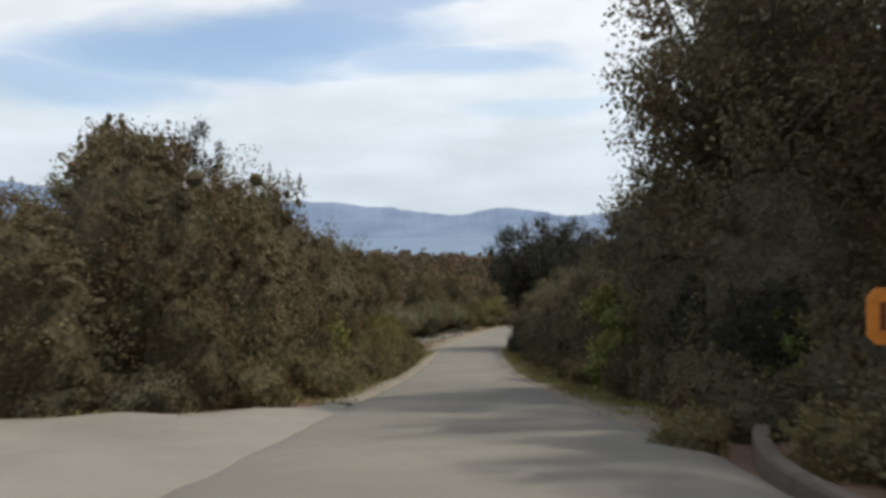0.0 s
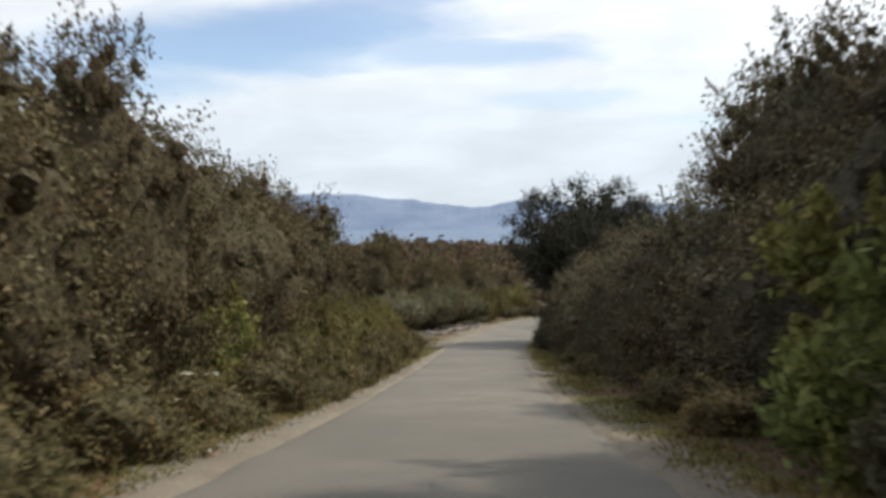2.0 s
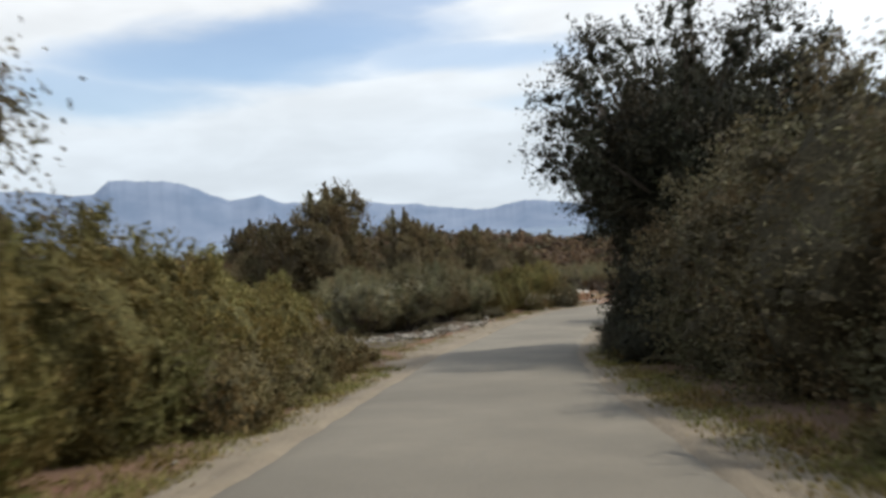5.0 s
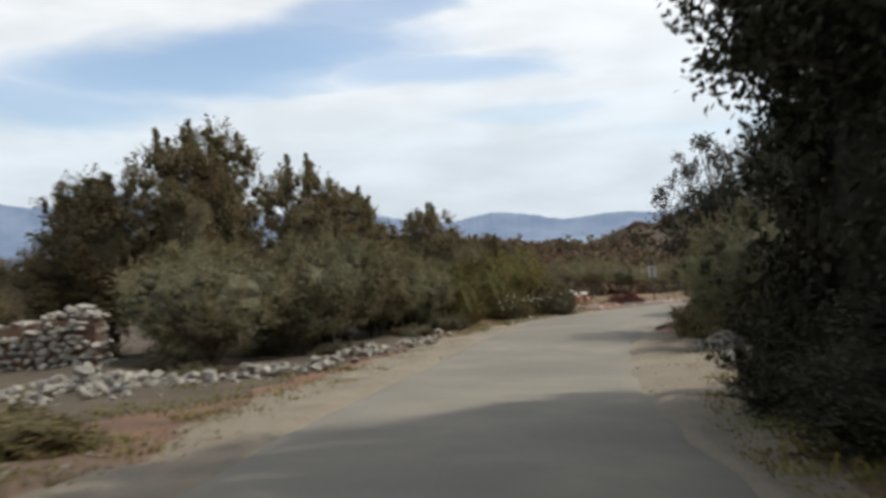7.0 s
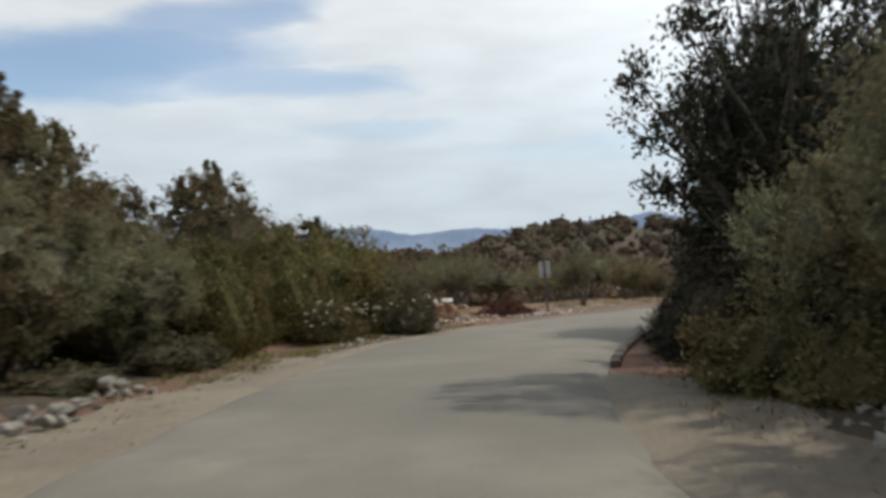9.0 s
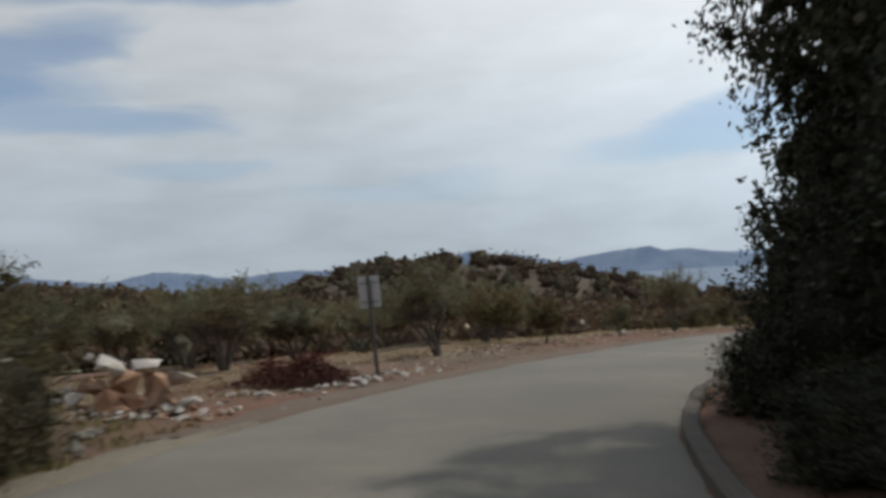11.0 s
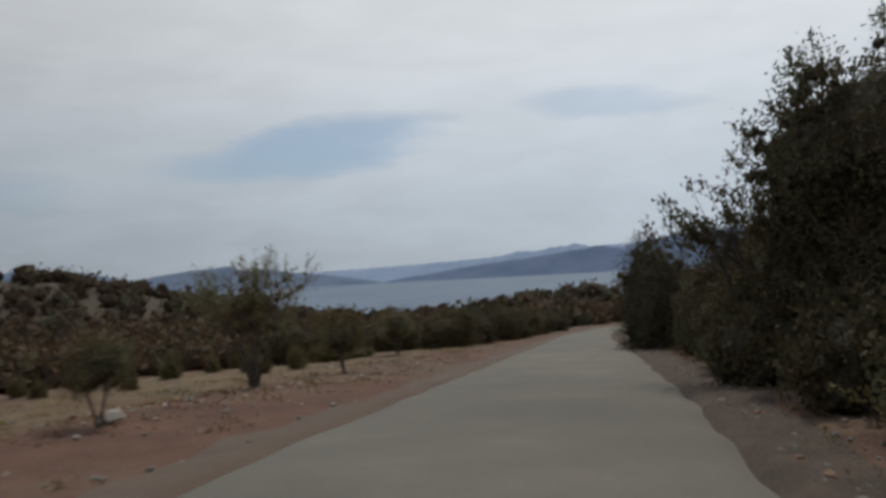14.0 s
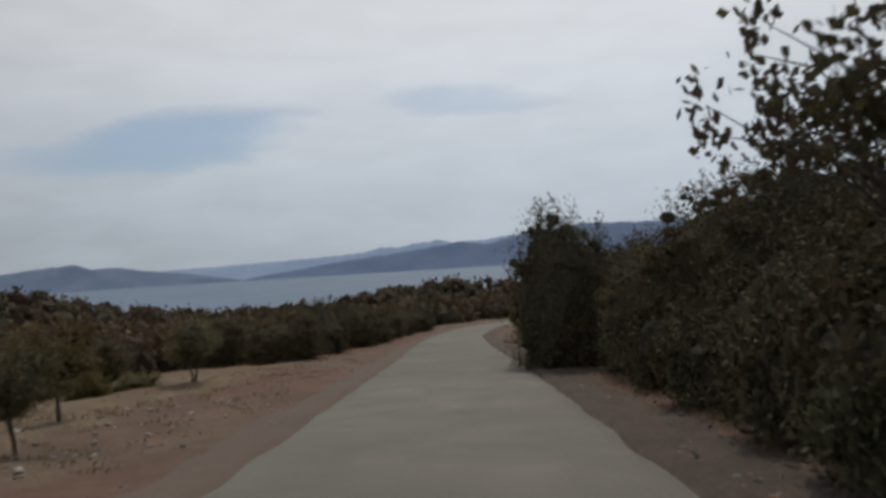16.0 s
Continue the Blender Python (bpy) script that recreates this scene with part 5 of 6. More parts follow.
def fan(a0, a1, r0, r1, x0=12.0, y0=85.0):
    def region(rng, n):
        a = np.radians(rng.uniform(a0, a1, n))
        r = np.sqrt(rng.uniform(r0**2, r1**2, n))
        return x0 + r * np.sin(a), y0 + r * np.cos(a)
    return region


scrub_mass("hill_scrub", 5, 4200, fan(-30, 105, 28, 150), 1.75, HEATH, 52, "dense brown-green evergreen scrub over the slopes")
scrub_mass("hill_scrub", 6, 1500, fan(-30, 105, 30, 150), 1.6, OAK_DEEP, 60, "dark evergreen scrub scattered through the slopes")
scrub_mass("hill_scrub", 16, 1100, lambda rng, n: (rng.normal(118, 38, n), rng.normal(240, 38, n)), 2.2, HEATH, 24, "brown evergreen scrub over the rounded hill")
scrub_mass("far_scrub", 7, 6500, fan(-40, 110, 140, 520), 2.4, HEATH, 14, "brown-green scrub on the far hillsides")
scrub_mass("far_scrub", 8, 2600, fan(-40, 110, 140, 520), 2.6, OAK_DEEP, 14, "dark scrub on the far hillsides")
scrub_mass("hill_scrub", 9, 130, fan(-30, 45, 26, 120), 1.3, BROOM, 60, "yellow-green broom between the darker scrub")
scrub_mass("roadside_thicket", 10, 900, lambda rng, n: (rng.uniform(-34, 60, n), rng.uniform(-20, 104, n)), 1.7, OAK, 30, "brown-green evergreen thicket behind the hedges", True)
scrub_mass("roadside_thicket", 14, 500, lambda rng, n: (rng.uniform(-34, 60, n), rng.uniform(-20, 104, n)), 1.7, OAK_DEEP, 30, "dark evergreen thicket behind the hedges", True)


# ---- stones ----
def stone_mesh(seed, mat, flat=0.7, points=15):
    """An angular field stone about 1 m across."""
    rng = np.random.default_rng(seed)
    bm = bmesh.new()
    for q in unit(rng.normal(size=(points, 3))) * rng.uniform(0.38, 0.55, (points, 1)):
        bm.verts.new(q * np.array([1.0, 0.8, flat]))
    bmesh.ops.convex_hull(bm, input=bm.verts)
    for v in [v for v in bm.verts if not v.link_faces]:
        bm.verts.remove(v)
    me = bpy.data.meshes.new("stone")
    bm.to_mesh(me)
    bm.free()
    me.materials.append(mat)
    return me


PALE = [stone_mesh(200 + k, LIMESTONE) for k in range(6)]
FRESH = [stone_mesh(220 + k, WHITESTONE, 0.5) for k in range(4)]
RUSTY = [stone_mesh(240 + k, REDSTONE) for k in range(4)]
ROUGH = [stone_mesh(250 + k, REDSTONE, 0.8, 11) for k in range(4)]
SLAB = [stone_mesh(260 + k, WHITESTONE, 0.42, 13) for k in range(3)]


def lay_stone(meshes, rng, parent, place, size):
    ob = new("stone", meshes[rng.integers(len(meshes))])
    ob.parent = parent
    ob.matrix_basis = Matrix.LocRotScale(place, Euler(rng.uniform(-0.5, 0.5, 2).tolist() + [rng.uniform(0, 6.3)]), Vector((size, size * rng.uniform(0.7, 1.1), size * rng.uniform(0.7, 1.05))))
    return ob


def heap(name, label, category, group, s, l, spreads, count, sizes, height, meshes, seed, turn=None):
    """A heap of stones round a place by the road; spreads: half lengths along and across."""
    rng = np.random.default_rng(seed)
    base = spot(s, l)
    holder = new(name)
    holder.location = base
    tagged(holder, label, category, group)
    t = np.array([np.interp(s, LS, LT[:, k]) for k in range(2)])
    n = np.array([np.interp(s, LS, LN[:, k]) for k in range(2)])
    for k in range(count):
        u, v = np.clip(rng.normal(0, 0.45, 2), -1, 1)
        xy = t * u * spreads[0] + n * v * spreads[1]
        size = rng.uniform(*sizes) * (1.0 if k % 4 else 1.25)
        top = height * max(0.0, 1 - math.hypot(u, v) * 1.05)
        x, y = base.x + xy[0], base.y + xy[1]
        z = float(ground_z(np.array([x]), np.array([y]))[0]) - base.z
        lay_stone(meshes, rng, holder, Vector((xy[0], xy[1], z + size * 0.22 + rng.uniform(0.0, 1.0) * top)), size)
    return holder


def stone_run(name, label, category, rows, count, sizes, meshes, seed, stack=0.0):
    """Loose stones strewn along a line of (distance, offset, half width) rows."""
    rng = np.random.default_rng(seed)
    rows = np.array(rows, float)
    base = spot(rows[0, 0], rows[0, 1])
    holder = new(name)
    holder.location = base
    tagged(holder, label, category)
    for k in range(count):
        w = rng.uniform(0, len(rows) - 1)
        i = int(w)
        r = rows[i] * (1 - w + i) + rows[min(i + 1, len(rows) - 1)] * (w - i)
        off = rng.normal(0, 0.5)
        p = spot(r[0] + rng.uniform(-0.4, 0.4), r[1] + off * r[2])
        size = rng.uniform(*sizes) * (0.8 if abs(off) > 0.7 else 1.1)
        lay_stone(meshes, rng, holder, p - base + Vector((0, 0, size * 0.18 + stack * rng.uniform(0, 1) * max(0, 1 - abs(off)))), size)
    return holder


# a tumbled dry stone wall beside the olives: courses of field stones
def dry_wall(label, a, b, height, thick, seed):
    rng = np.random.default_rng(seed)
    pa, pb = spot(*a), spot(*b)
    holder = new("dry_stone_wall")
    holder.location = pa
    tagged(holder, label, "stone wall")
    go = (pb - pa).to_2d()
    far = go.length
    go = go / far
    side = Vector((-go.y, go.x))

    def put(u, v, h, size):
        x, y = pa.x + go.x * u + side.x * v, pa.y + go.y * u + side.y * v
        z = float(ground_z(np.array([x]), np.array([y]))[0])
        ob = new("stone", PALE[rng.integers(len(PALE))])
        ob.parent = holder
        ob.matrix_basis = Matrix.LocRotScale(Vector((x - pa.x, y - pa.y, z - pa.z + h)), Euler((rng.normal(0, 0.16), rng.normal(0, 0.16), rng.uniform(0, 6.3))),
                                             Vector((size * rng.uniform(0.9, 1.4), size * rng.uniform(0.9, 1.2), size * rng.uniform(0.75, 1.1))))

    h = 0.08
    while h < height:
        rise = rng.uniform(0.17, 0.24)
        batter = thick * (1 - 0.35 * h / height)
        u = rng.uniform(0, 0.3)
        while u < far:
            wide = rng.uniform(0.26, 0.46)
            top = height * (1.0 - 0.30 * u / far) * (0.90 + 0.10 * math.sin(u * 1.9))
            if h < top:
                for v in ((-batter, batter) if h < top - 0.25 and u > 0.3 else np.arange(-batter, batter + 0.01, 0.34)):
                    put(u, v + rng.normal(0, 0.035), h + rng.normal(0, 0.03), wide)
            u += wide * 0.92
        h += rise
    core_v, core_f = [], []
    for i, u in enumerate(np.linspace(0.15, far, 12)):
        for v, h in ((-thick * 0.86, -0.3), (-thick * 0.60, height * 0.80), (thick * 0.60, height * 0.80), (thick * 0.86, -0.3)):
            x, y = pa.x + go.x * u + side.x * v, pa.y + go.y * u + side.y * v
            z = float(ground_z(np.array([x]), np.array([y]))[0]) - pa.z
            core_v.append((x - pa.x, y - pa.y, z + h * (1 - 0.3 * u / far)))
        if i:
            core_f += [[4 * i - 4 + k, 4 * i - 3 + k, 4 * i + 1 + k, 4 * i + k] for k in range(3)]
    core_f += [[0, 1, 2, 3], [len(core_v) - 4 + k for k in (3, 2, 1, 0)]]
    mesh_object("rubble_fill", core_v, core_f, EARTH, parent=holder)
    return holder


dry_wall("tumbled dry stone wall of pale grey limestone", (78.6, -13.7), (77.0, -20.0), 1.75, 0.6, 301)
stone_run("stone_row", "loose pale limestone rubble along the edge of the olive grove", "stones", [(69.6, -9.6, 0.9), (72.0, -7.4, 0.9), (74.2, -6.0, 0.6), (77.0, -5.7, 0.5), (80.0, -5.3, 0.45), (84.5, -5.4, 0.45)], 300,
          (0.10, 0.31), PALE, 302, stack=0.26)
stone_run("stone_row", "scattered white stones on the dusty verge", "stones", [(100.6, -5.6, 0.5), (102.6, -4.7, 0.4), (104.4, -4.9, 0.4), (106.5, -4.7, 0.4)], 60, (0.08, 0.22), FRESH, 303, stack=0.08)
heap("rubble_heap", "tumbled limestone rubble below the dry stone wall", "stones", "stone heaps", 72.4, -9.2, (2.6, 1.6), 150, (0.12, 0.36), 0.40, PALE, 313)
heap("stone_heap", "heap of pale limestone rubble under the olive", "stones", "stone heaps", 80.4, 3.5, (1.6, 0.6), 130, (0.10, 0.28), 0.38, PALE, 304)
heap("stone_heap", "small heap of pale limestone rubble beside the verge", "stones", "stone heaps", 76.4, 3.6, (1.2, 0.5), 70, (0.09, 0.24), 0.22, PALE, 305)
pile = heap("rock_pile", "pile of rust-stained boulders topped by white slabs", "rocks", "", 99.9, -6.7, (0.9, 0.9), 46, (0.10, 0.26), 0.30, RUSTY + FRESH, 306)
rng = np.random.default_rng(307)
across, away = Vector((0.92, -0.39, 0)), Vector((0.39, 0.92, 0))
for kind, u, v, z, size, flat in ((ROUGH, -0.16, -0.34, 0.24, 0.66, 1.0), (ROUGH, 0.20, -0.22, 0.20, 0.50, 0.9), (ROUGH, 0.52, -0.20, 0.24, 0.64, 1.1), (ROUGH, -0.42, 0.06, 0.40, 0.56, 0.9), (ROUGH, -0.10, 0.22, 0.46, 0.60, 1.0),
                                  (ROUGH, 0.34, 0.12, 0.44, 0.66, 0.9), (ROUGH, -0.52, -0.30, 0.14, 0.40, 0.9), (ROUGH, 0.80, -0.28, 0.18, 0.44, 1.0), (SLAB, -0.24, 0.06, 0.72, 0.62, 0.9), (SLAB, 0.30, 0.02, 0.68, 0.66, 0.9),
                                  (SLAB, 0.86, -0.06, 0.46, 0.66, 0.8), (FRESH, -0.62, 0.22, 0.86, 0.30, 1.1), (FRESH, -0.46, 0.20, 0.70, 0.34, 1.0), (FRESH, -0.90, 0.00, 0.40, 0.36, 1.0), (FRESH, -1.05, -0.05, 0.26, 0.40, 1.0),
                                  (FRESH, -0.74, -0.16, 0.30, 0.38, 1.0), (ROUGH, -0.70, 0.26, 0.40, 0.50, 1.0), (FRESH, 0.98, -0.34, 0.14, 0.42, 1.0), (FRESH, 0.74, -0.44, 0.12, 0.30, 1.0), (ROUGH, 0.12, -0.56, 0.10, 0.32, 1.0)):
    ob = new("stone", kind[rng.integers(len(kind))])
    ob.parent = pile
    ob.matrix_basis = Matrix.LocRotScale(across * u + away * v + Vector((0, 0, z)), Euler((rng.normal(0, 0.24), rng.normal(0, 0.24), rng.uniform(0, 6.3))), Vector((size, size, size * flat)))
for k in range(170):
    u, v = rng.uniform(-1.5, 1.7), rng.uniform(-1.05, -0.2)
    q = across * u + away * v
    size = rng.uniform(0.06, 0.21)
    z = float(ground_z(np.array([pile.location.x + q.x]), np.array([pile.location.y + q.y]))[0]) - pile.location.z
    lay_stone(FRESH if k % 3 else RUSTY, rng, pile, q + Vector((0, 0, z + size * 0.2 + max(0, 0.16 * (v + 0.95)) * (u < 1))), size)
stone_run("stone_row", "pale clods and stones on the crumbled verge", "stones", [(14.0, -3.5, 0.35), (18.0, -3.25, 0.25), (23.0, -3.15, 0.22), (28.0, -2.9, 0.2), (36.0, -2.85, 0.2), (46.0, -2.95, 0.2)], 230, (0.03, 0.13), PALE + RUSTY[:1], 314)
stone_run("stone_row", "stones half hidden at the foot of the bushes", "stones", [(91.0, -5.2, 0.3), (95.0, -5.3, 0.3), (98.5, -5.6, 0.4)], 34, (0.08, 0.26), PALE, 308)

stone_run("stone_row", "small white stones strewn over the red earth", "stones", [(103.5, -6.6, 1.6), (107.0, -6.4, 1.9), (111.0, -6.6, 2.1), (116.0, -6.2, 2.2), (124.0, -5.8, 1.8), (134.0, -5.4, 1.6)], 290, (0.04, 0.13), FRESH, 309)

stone_run("stone_row", "rust-stained stones in the red earth of the orchard", "stones", [(101.5, -6.8, 1.2), (106.0, -7.6, 2.2), (113.0, -7.0, 2.4), (122.0, -6.4, 2.2)], 120, (0.05, 0.16), RUSTY, 312)
stone_run("stone_row", "brown stones along the crumbled inner edge of the bend", "stones", [(101.0, 1.40, 0.20), (104.0, 1.60, 0.26), (108.0, 1.92, 0.30), (112.0, 1.95, 0.32), (118.0, 1.85, 0.3), (126.0, 1.7, 0.25)], 240, (0.03, 0.13), PALE + RUSTY[:2], 311)

# gravel and field stones too many to count
rng = np.random.default_rng(320)
gs, gl = [], []
for s0, s1, l0, l1, n in ((17, 62, -3.6, -2.5, 260), (60, 95, -5.0, -3.0, 420), (95, 145, -9.5, -2.6, 700), (12, 60, 1.8, 3.0, 70), (66, 88, 1.4, 4.0, 260), (112, 140, 1.6, 3.2, 200), (104, 135, -18, -8, 300), (100, 116, 1.45, 2.7, 190)):
    gs.append(rng.uniform(s0, s1, n))
    gl.append(rng.uniform(l0, l1, n))
gs, gl = np.concatenate(gs), np.concatenate(gl)
gx_ = np.stack([np.interp(gs, LS, LP[:, k]) + np.interp(gs, LS, LN[:, k]) * gl for k in range(2)], -1)
outside = (gl < np.interp(gs, EDGE_S, EDGE_L) - 0.05) | (gl > np.interp(gs, EDGE_S, EDGE_R) + 0.05)
gx_ = gx_[outside]
gz_ = ground_z(gx_[:, 0], gx_[:, 1])
r = 0.010 + 0.034 * rng.uniform(0, 1, len(gx_)) ** 3
gv = np.concatenate([gx_, (gz_ + 0.022 + r * 0.1)[:, None]], -1)[:, None] + ICO_V[None] * r[:, None, None] * (1 + rng.normal(0, 0.2, (len(gx_), 12, 1))) * np.array([1.2, 1, 0.7])
gf_ = (ICO_F[None] + (np.arange(len(gx_)) * 12)[:, None, None]).reshape(-1, 3)
tagged(mesh_object("gravel", gv.reshape(-1, 3), gf_, LIMESTONE), "pale gravel and field stones on the dry ground", "gravel", kind="stuff")


# ---- grass, weeds, flowers ----
def tufts(name, label, mat, bands, seed, tall, blades=9, lean=0.9):
    rng = np.random.default_rng(seed)
    ss, ll = [], []
    for s0, s1, l0, l1, n in bands:
        a = rng.uniform(s0, s1, n)
        b = rng.uniform(l0, l1, n)
        ok = waves(a, b, 3.0, seed) + rng.normal(0, 0.35, n) > -0.25
        ss.append(a[ok])
        ll.append(b[ok])
    ss, ll = np.concatenate(ss), np.concatenate(ll)
    xy = np.stack([np.interp(ss, LS, LP[:, k]) + np.interp(ss, LS, LN[:, k]) * ll for k in range(2)], -1)
    z = ground_z(xy[:, 0], xy[:, 1])
    root = np.repeat(np.concatenate([xy, z[:, None]], -1), blades, 0)
    n = len(root)
    root[:, :2] += rng.normal(0, 0.13, (n, 2))
    h = np.repeat(tall * rng.uniform(0.5, 1.4, len(xy)), blades) * rng.uniform(0.5, 1.1, n)
    a = rng.uniform(0, 2 * math.pi, n)
    go = np.stack([np.cos(a), np.sin(a), 0 * a], -1)
    wd = np.stack([-np.sin(a), np.cos(a), 0 * a], -1) * (0.007 + 0.007 * rng.uniform(0, 1, n))[:, None]
    up = np.array([0, 0, 1.0])
    midp = root + up * (h * 0.6)[:, None] + go * (h * lean * 0.3)[:, None]
    tip = root + up * h[:, None] + go * (h * lean)[:, None]
    v = np.stack([root - wd, root + wd, midp + wd * 0.8, midp - wd * 0.8, tip], 1).reshape(-1, 3)
    f = []
    for i in range(0, 5 * n, 5):
        f.append([i, i + 1, i + 2, i + 3])
        f.append([i + 3, i + 2, i + 4])
    return tagged(mesh_object(name, v, f, mat), label, "grass", kind="stuff")


tufts("dry_grass", "dry straw-coloured grass along the verges", DRYGRASS, [(17, 62, -3.6, -2.9, 520), (60, 92, -5.2, -3.6, 420), (12, 62, 2.0, 3.2, 620), (64, 90, 1.9, 4.4, 900), (98, 148, -16, -3.8, 1700), (104, 140, 2.2, 3.6, 420)], 401, 0.055)
tufts("green_grass", "green verge grass at the foot of the bushes", GRASS, [(13, 15, -8, -5, 160), (17, 62, -4.2, -3.1, 1500), (12, 66, 2.5, 3.8, 1300), (58, 76, -7.0, -4.0, 800), (86, 99, -6.4, -4.9, 420), (62, 92, 2.6, 4.6, 220),
      (100, 118, -11, -5.5, 320)], 402, 0.09)


tufts("golden_grass", "low golden dry grass between the olives", DRYGRASS, [(99, 126, -26, -7, 3200), (120, 160, -22, -5, 1500)], 405, 0.11)
tufts("verge_grass", "short yellow-green grass on the shaded verge", GRASS, [(60, 70, 1.9, 3.4, 900), (13, 62, 2.0, 3.0, 2600), (17, 60, -3.7, -3.0, 900)], 406, 0.07)


def flower_patch(s, l, wide, n, seed, high=0.7):
    """White blooms on thin stalks."""
    rng = np.random.default_rng(seed)
    base = spot(s, l)
    holder = new("flowering_plant")
    holder.location = base
    tagged(holder, "wild plant with small white flowers among the bushes", "flowers", "white-flowered plants")
    heads, stalks = [], []
    for k in range(n):
        a = np.array([rng.normal(0, 0.35) * wide, rng.normal(0, 0.35) * wide, 0.0])
        tip = a + np.array([rng.normal(0, 0.06), rng.normal(0, 0.06), high * rng.uniform(0.5, 1.2)])
        stalks.append(tube([a, (a + tip) / 2 + rng.normal(0, 0.02, 3), tip], [0.006, 0.005, 0.004], 3))
        for j in range(6):
            ang = j * 1.047 + rng.uniform(0, 0.5)
            ax = unit(np.array([math.cos(ang), math.sin(ang), rng.uniform(0.1, 0.6)]))[None]
            heads.append(leaf_quads(rng, tip[None] + ax * 0.035, ax, 0.060, 0.038))
    tagged(mesh_object("bloom_spray", *join(heads), PETAL, parent=holder), kind="stuff")
    tagged(mesh_object("stalk", *join(stalks), GRASS, parent=holder), kind="stuff")


for k, row in enumerate(((26.1, -3.9, 0.42, 15, 0.40), (25.7, -4.1, 0.40, 9, 0.80), (30.0, -4.8, 0.35, 6, 1.7), (92.4, -5.9, 0.9, 16, 0.9), (94.0, -5.8, 0.9, 18, 0.8), (95.8, -5.8, 1.0, 16, 0.9), (97.4, -6.0, 0.8, 14, 0.8))):
    flower_patch(*row[:4], 500 + k, row[4])


# ---- kerbs ----
def kerb(name, label, s0, s1, l_of, height, thick, piece, mat):
    holder = new(name)
    base = spot(s0, 2.0)
    holder.location = base
    tagged(holder, label, "kerb", kind="structure")
    rng = np.random.default_rng(int(abs(s0) * 7))
    s = s0
    while s < s1:
        e = min(s + piece, s1)
        ring = []
        for q in (s + 0.005, e - 0.005):
            c = np.array([np.interp(q, LS, LP[:, k]) for k in range(3)])
            n = np.array([np.interp(q, LS, LN[:, k]) for k in range(2)])
            l = l_of(q) + rng.normal(0, 0.006)
            top = c[2] + height + rng.normal(0, 0.005)
            for dl, z in ((0, c[2] - 0.2), (0, top - 0.03), (0.03, top), (thick - 0.03, top), (thick, top - 0.03), (thick, c[2] - 0.2)):
                ring.append((c[0] + n[0] * (l + dl) - base.x, c[1] + n[1] * (l + dl) - base.y, z - base.z))
        f = [[k, (k + 1) % 6, (k + 1) % 6 + 6, k + 6] for k in range(6)] + [[5, 4, 3, 2, 1, 0], [6, 7, 8, 9, 10, 11]]
        mesh_object("kerbstone", ring, f, mat, parent=holder)
        s = e


kerb("kerb", "low weathered concrete kerb on the inside of the bend", 88.0, 101.5, lambda q: er(q) - 0.02, 0.065, 0.18, 1.0, KERBSTONE)
# a low kerb wall that turns into the side entrance
turn_in = [(11.2, 3.8), (10.1, 3.2), (9.2, 2.86), (8.0, 2.55), (7.1, 2.42), (6.3, 2.38), (5.4, 2.40), (4.6, 2.6), (3.8, 3.1)]
holder = new("kerb_wall")
base = spot(*turn_in[0])
holder.location = base
tagged(holder, "low curved concrete kerb wall at the side entrance", "kerb wall", kind="structure")
fine_in = spline(np.array(turn_in), np.linspace(0, len(turn_in) - 1, 15))
for (s0, l0), (s1, l1) in zip(fine_in[:-1], fine_in[1:]):
    a, b = spot(s0, l0), spot(s1, l1)
    go = (b - a).normalized()
    side = Vector((-go.y, go.x, 0)) * 0.09
    ring = []
    for q in (a + go * 0.008, b - go * 0.008):
        for w, z in ((-1, -0.25), (-1, 0.20), (-0.75, 0.23), (0.75, 0.23), (1, 0.20), (1, -0.25)):
            ring.append(tuple(q + side * w + Vector((0, 0, z)) - base))
    f = [[k, (k + 1) % 6, (k + 1) % 6 + 6, k + 6] for k in range(6)] + [[5, 4, 3, 2, 1, 0], [6, 7, 8, 9, 10, 11]]
    mesh_object("kerbstone", ring, f, KERBSTONE, parent=holder)


# ---- signs ----
def box(bm, size, at, turn=0.0, bevel=0.0):
    m = Matrix.Translation(at) @ Matrix.Rotation(turn, 4, "Z") @ Matrix.Diagonal((*size, 1))
    made = bmesh.ops.create_cube(bm, size=1.0, matrix=m)
    if bevel:
        es = {e for v in made["verts"] for e in v.link_edges}
        bmesh.ops.bevel(bm, geom=list(es), offset=bevel, segments=2, affect="EDGES")


def pole(bm, radius, z0, z1, at=(0, 0), sides=12):
    bmesh.ops.create_cone(bm, cap_ends=True, segments=sides, radius1=radius, radius2=radius, depth=z1 - z0, matrix=Matrix.Translation((*at, (z0 + z1) / 2)))


p = spot(104.2, -4.95)
sign = new("road_sign")
sign.matrix_basis = pose(p.x, p.y, p.z, 2, -2.5, -24)
tagged(sign, "road sign of two narrow upright plates seen from their bare backs", "road sign")
bm = bmesh.new()
pole(bm, 0.038, -0.3, 2.04)
part("post", bm, POST, sign)
for x, turn in ((-0.115, 0.10), (0.115, -0.10)):
    bm = bmesh.new()
    box(bm, (0.19, 0.012, 0.62), (x, 0.068, 1.73), turn, 0.004)
    part("plate", bm, SIGNBACK, sign, "bare aluminium back of the plate")
for z in (1.53, 1.91):
    bm = bmesh.new()
    box(bm, (0.36, 0.02, 0.035), (0, 0.044, z), 0, 0.004)
    part("clamp_rail", bm, STEEL, sign)

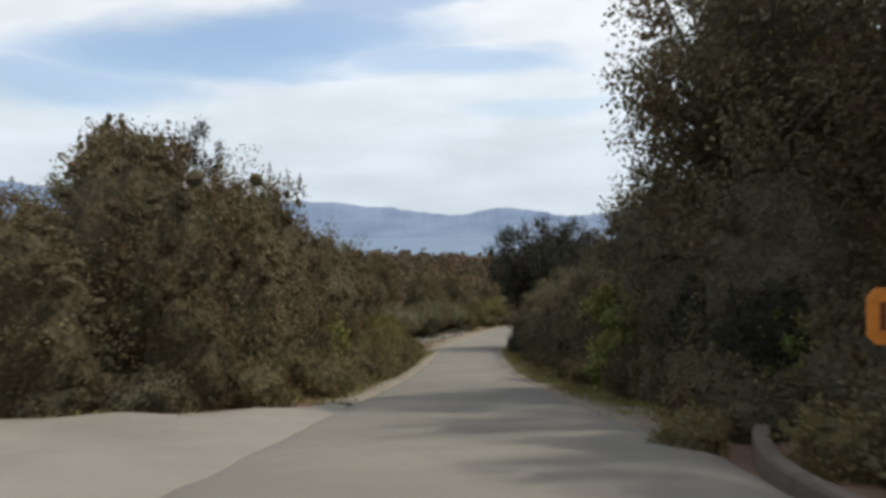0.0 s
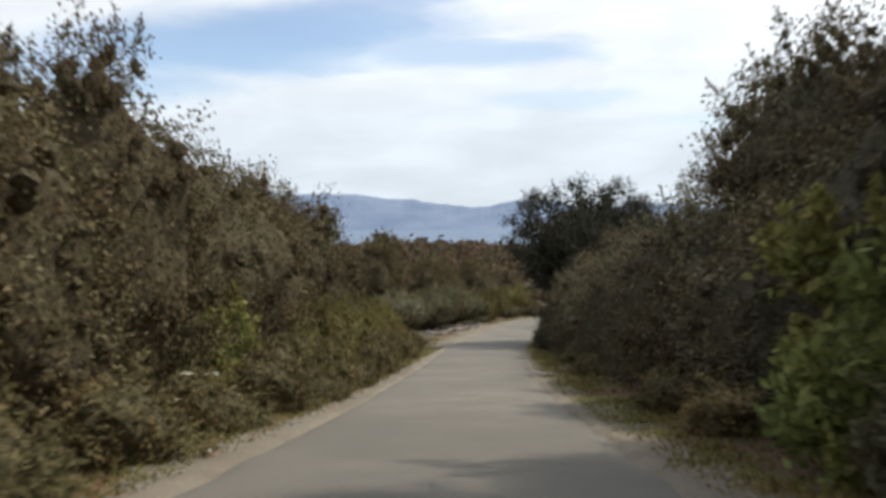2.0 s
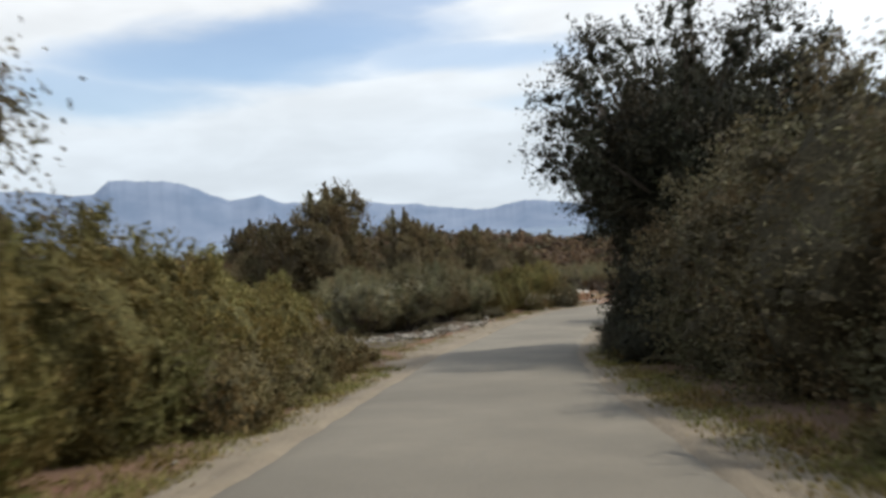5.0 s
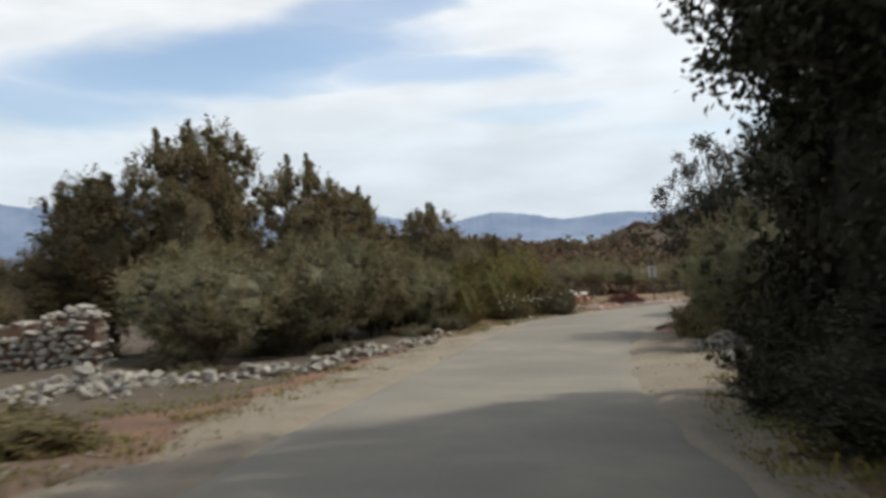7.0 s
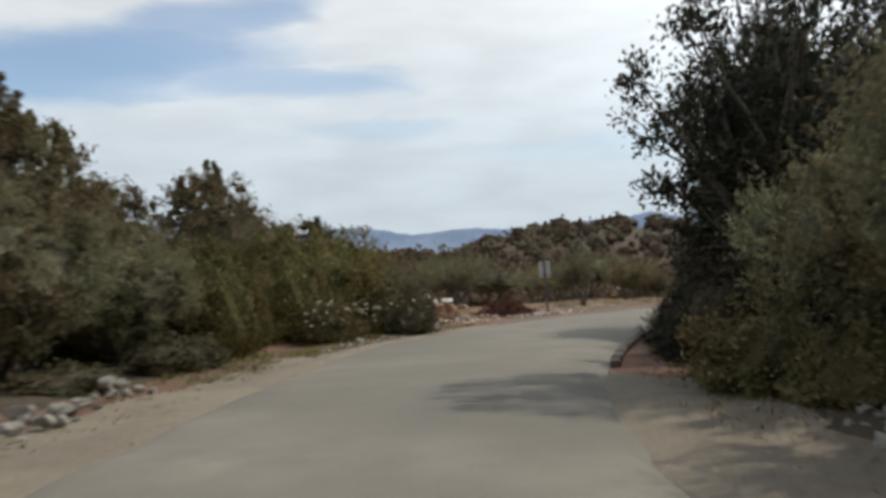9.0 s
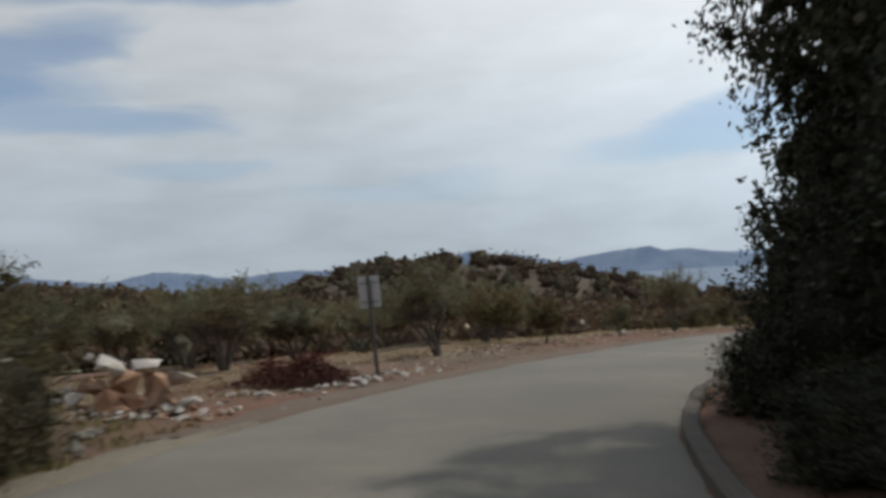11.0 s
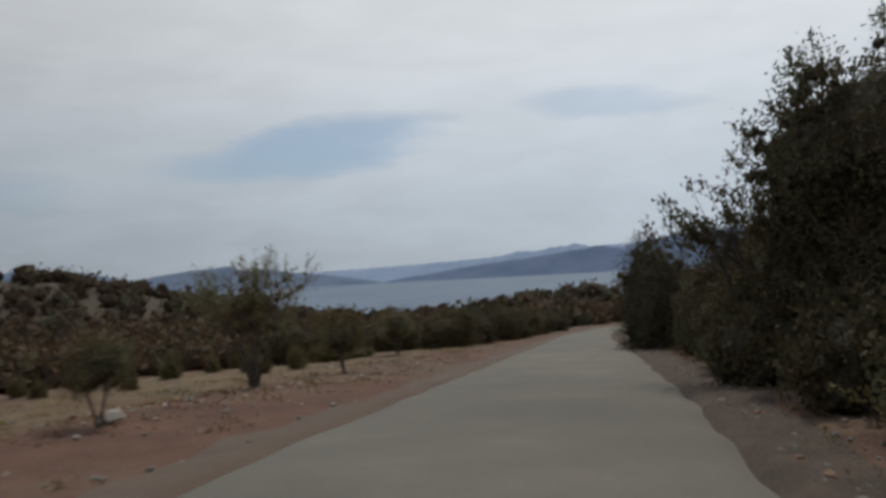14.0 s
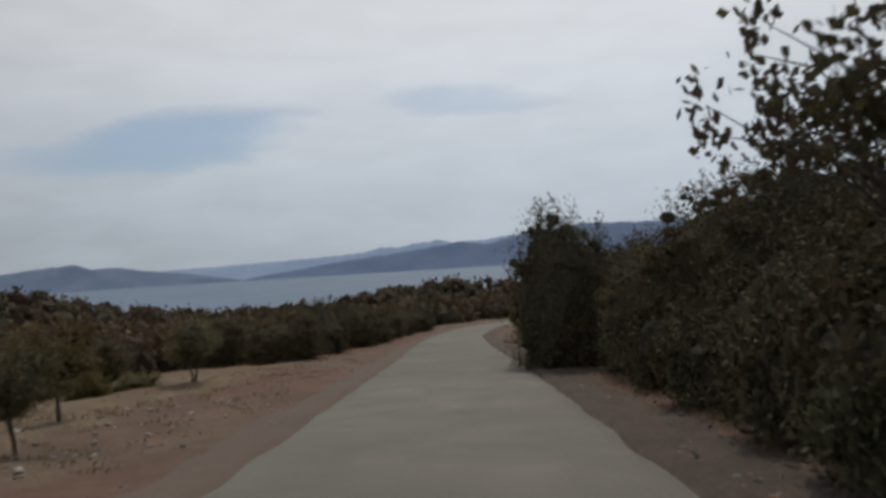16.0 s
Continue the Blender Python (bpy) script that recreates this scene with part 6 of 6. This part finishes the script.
p = spot(9.0, 4.2)
board = new("warning_sign")
board.matrix_basis = pose(p.x, p.y, p.z, 0, 0, 6)
tagged(board, "orange sign board with clipped corners on a thin post", "road sign")
bm = bmesh.new()
pole(bm, 0.025, -0.3, 1.6)
part("post", bm, STEEL, board)
bm = bmesh.new()
w, h, cc = 0.34, 0.30, 0.10
outline = [(-w, -h + cc), (-w + cc, -h), (w - cc, -h), (w, -h + cc), (w, h - cc), (w - cc, h), (-w + cc, h), (-w, h - cc)]
face = bm.faces.new([bm.verts.new((x, -0.035, 1.42 + z)) for x, z in outline])
back = bmesh.ops.extrude_face_region(bm, geom=[face])
bmesh.ops.translate(bm, vec=(0, 0.014, 0), verts=[v for v in back["geom"] if isinstance(v, bmesh.types.BMVert)])
bmesh.ops.recalc_face_normals(bm, faces=bm.faces)
panel = part("panel", bm, ORANGE, board, "faded orange panel")
for x in (-0.16, 0.0, 0.16):
    bm = bmesh.new()
    box(bm, (0.075, 0.004, 0.30), (x, -0.0385, 1.42))
    part("bar", bm, PRINT, panel, "dark unreadable mark")


# ---- the orchard's odds and ends ----
def brush_pile(s, l, long, wide, tall, seed):
    rng = np.random.default_rng(seed)
    p = spot(s, l)
    holder = new("brush_pile")
    holder.location = p
    holder.rotation_euler = (0, 0, radians(-35))
    tagged(holder, "heap of dead reddish-brown cut branches on the verge", "brush pile")
    twigs, sticks = [], []
    n = 4200
    c = np.stack([np.clip(rng.normal(0, 0.42, n), -1, 1) * long, np.clip(rng.normal(0, 0.42, n), -1, 1) * wide, rng.uniform(0, 1, n)], -1)
    cap = tall * np.clip(1 - (c[:, 0] / long) ** 2 * 0.8 - (c[:, 1] / wide) ** 2 * 0.8, 0.08, 1) * (0.75 + 0.25 * np.sin(c[:, 0] * 6))
    c[:, 2] *= cap
    twigs.append(leaf_quads(rng, c, unit(rng.normal(size=(n, 3)) * np.array([1, 1, 0.7])), 0.17, 0.02))
    for k in range(70):
        a = c[rng.integers(n)]
        d = unit(rng.normal(size=3) * np.array([1, 1, 0.45]) + np.array([0, 0, 0.25]))
        b = a + d * rng.uniform(0.3, 0.8)
        b[2] = max(b[2], 0.03)
        sticks.append(tube([a, (a + b) / 2 + rng.normal(0, 0.04, 3), b], [0.016, 0.012, 0.006], 4))
    tagged(mesh_object("twig_tangle", *join(twigs), TWIG, parent=holder), kind="stuff")
    for v, f in sticks:
        mesh_object("branch", v, f, TWIG, parent=holder)


brush_pile(103.4, -6.2, 1.35, 0.8, 0.62, 601)

# a small pale-roofed field hut far down the slope
hx, hy = 51.2, 174.5
hz = float(ground_z(np.array([hx]), np.array([hy]))[0])
hut = new("field_hut")
hut.matrix_basis = pose(hx, hy, hz, 0, 0, -24)
tagged(hut, "low field shelter with a pale flat roof slab", "hut")
bm = bmesh.new()
box(bm, (3.4, 2.2, 1.2), (0, 0, 0.25), 0, 0.05)
for v in bm.verts:
    if v.co.z > 0.4:
        v.co.x *= 0.84
        v.co.y *= 0.86
body = part("wall", bm, BOARD, hut)
bm = bmesh.new()
box(bm, (3.1, 2.2, 0.16), (0, 0, 0.93), 0, 0.05)
part("roof", bm, WHITESTONE, hut, "pale flat roof slab")
# dark panels on the wall give the shade of its openings
for x in (-0.8, 0.8):
    bm = bmesh.new()
    box(bm, (0.6, 0.06, 0.3), (x, -1.02, 0.45), 0, 0.01)
    part("opening_shutter", bm, PRINT, body, "dark panel standing for an unlit opening")


def stake(x, y, tall, size, name="marker_stake"):
    z = float(ground_z(np.array([x]), np.array([y]))[0])
    ob = new(name)
    ob.location = (x, y, z)
    tagged(ob, "thin stake with a white cap in the field", "stake", "white-capped stakes")
    bm = bmesh.new()
    pole(bm, 0.02, -0.2, tall, sides=8)
    part("rod", bm, BARK, ob)
    bm = bmesh.new()
    bmesh.ops.create_icosphere(bm, subdivisions=2, radius=size, matrix=Matrix.Translation((0, 0, tall + size * 0.6)) @ Matrix.Diagonal((1, 1, 1.25, 1)))
    part("cap", bm, PETAL, ob, "white cap")


stake(36.7, 132.5, 0.9, 0.13)
stake(*spot(124.0, -17.5).xy, 0.8, 0.10)
# the largest block, at 117.6, stands in for a pale crate
for s, l, size in ((117.6, -5.7, 0.45), (106.8, -9.6, 0.3), (122.6, -7.6, 0.18), (126.2, -5.0, 0.16), (129.5, -6.8, 0.2)):
    q = spot(s, l)
    ob = new("field_stone", FRESH[int(s) % 4])
    ob.matrix_basis = pose(q.x, q.y, q.z + size * 0.18, 0, 0, s * 40) @ Matrix.Diagonal((size, size, size, 1))
    tagged(ob, "white limestone block lying in the orchard", "stone", "white field stones")
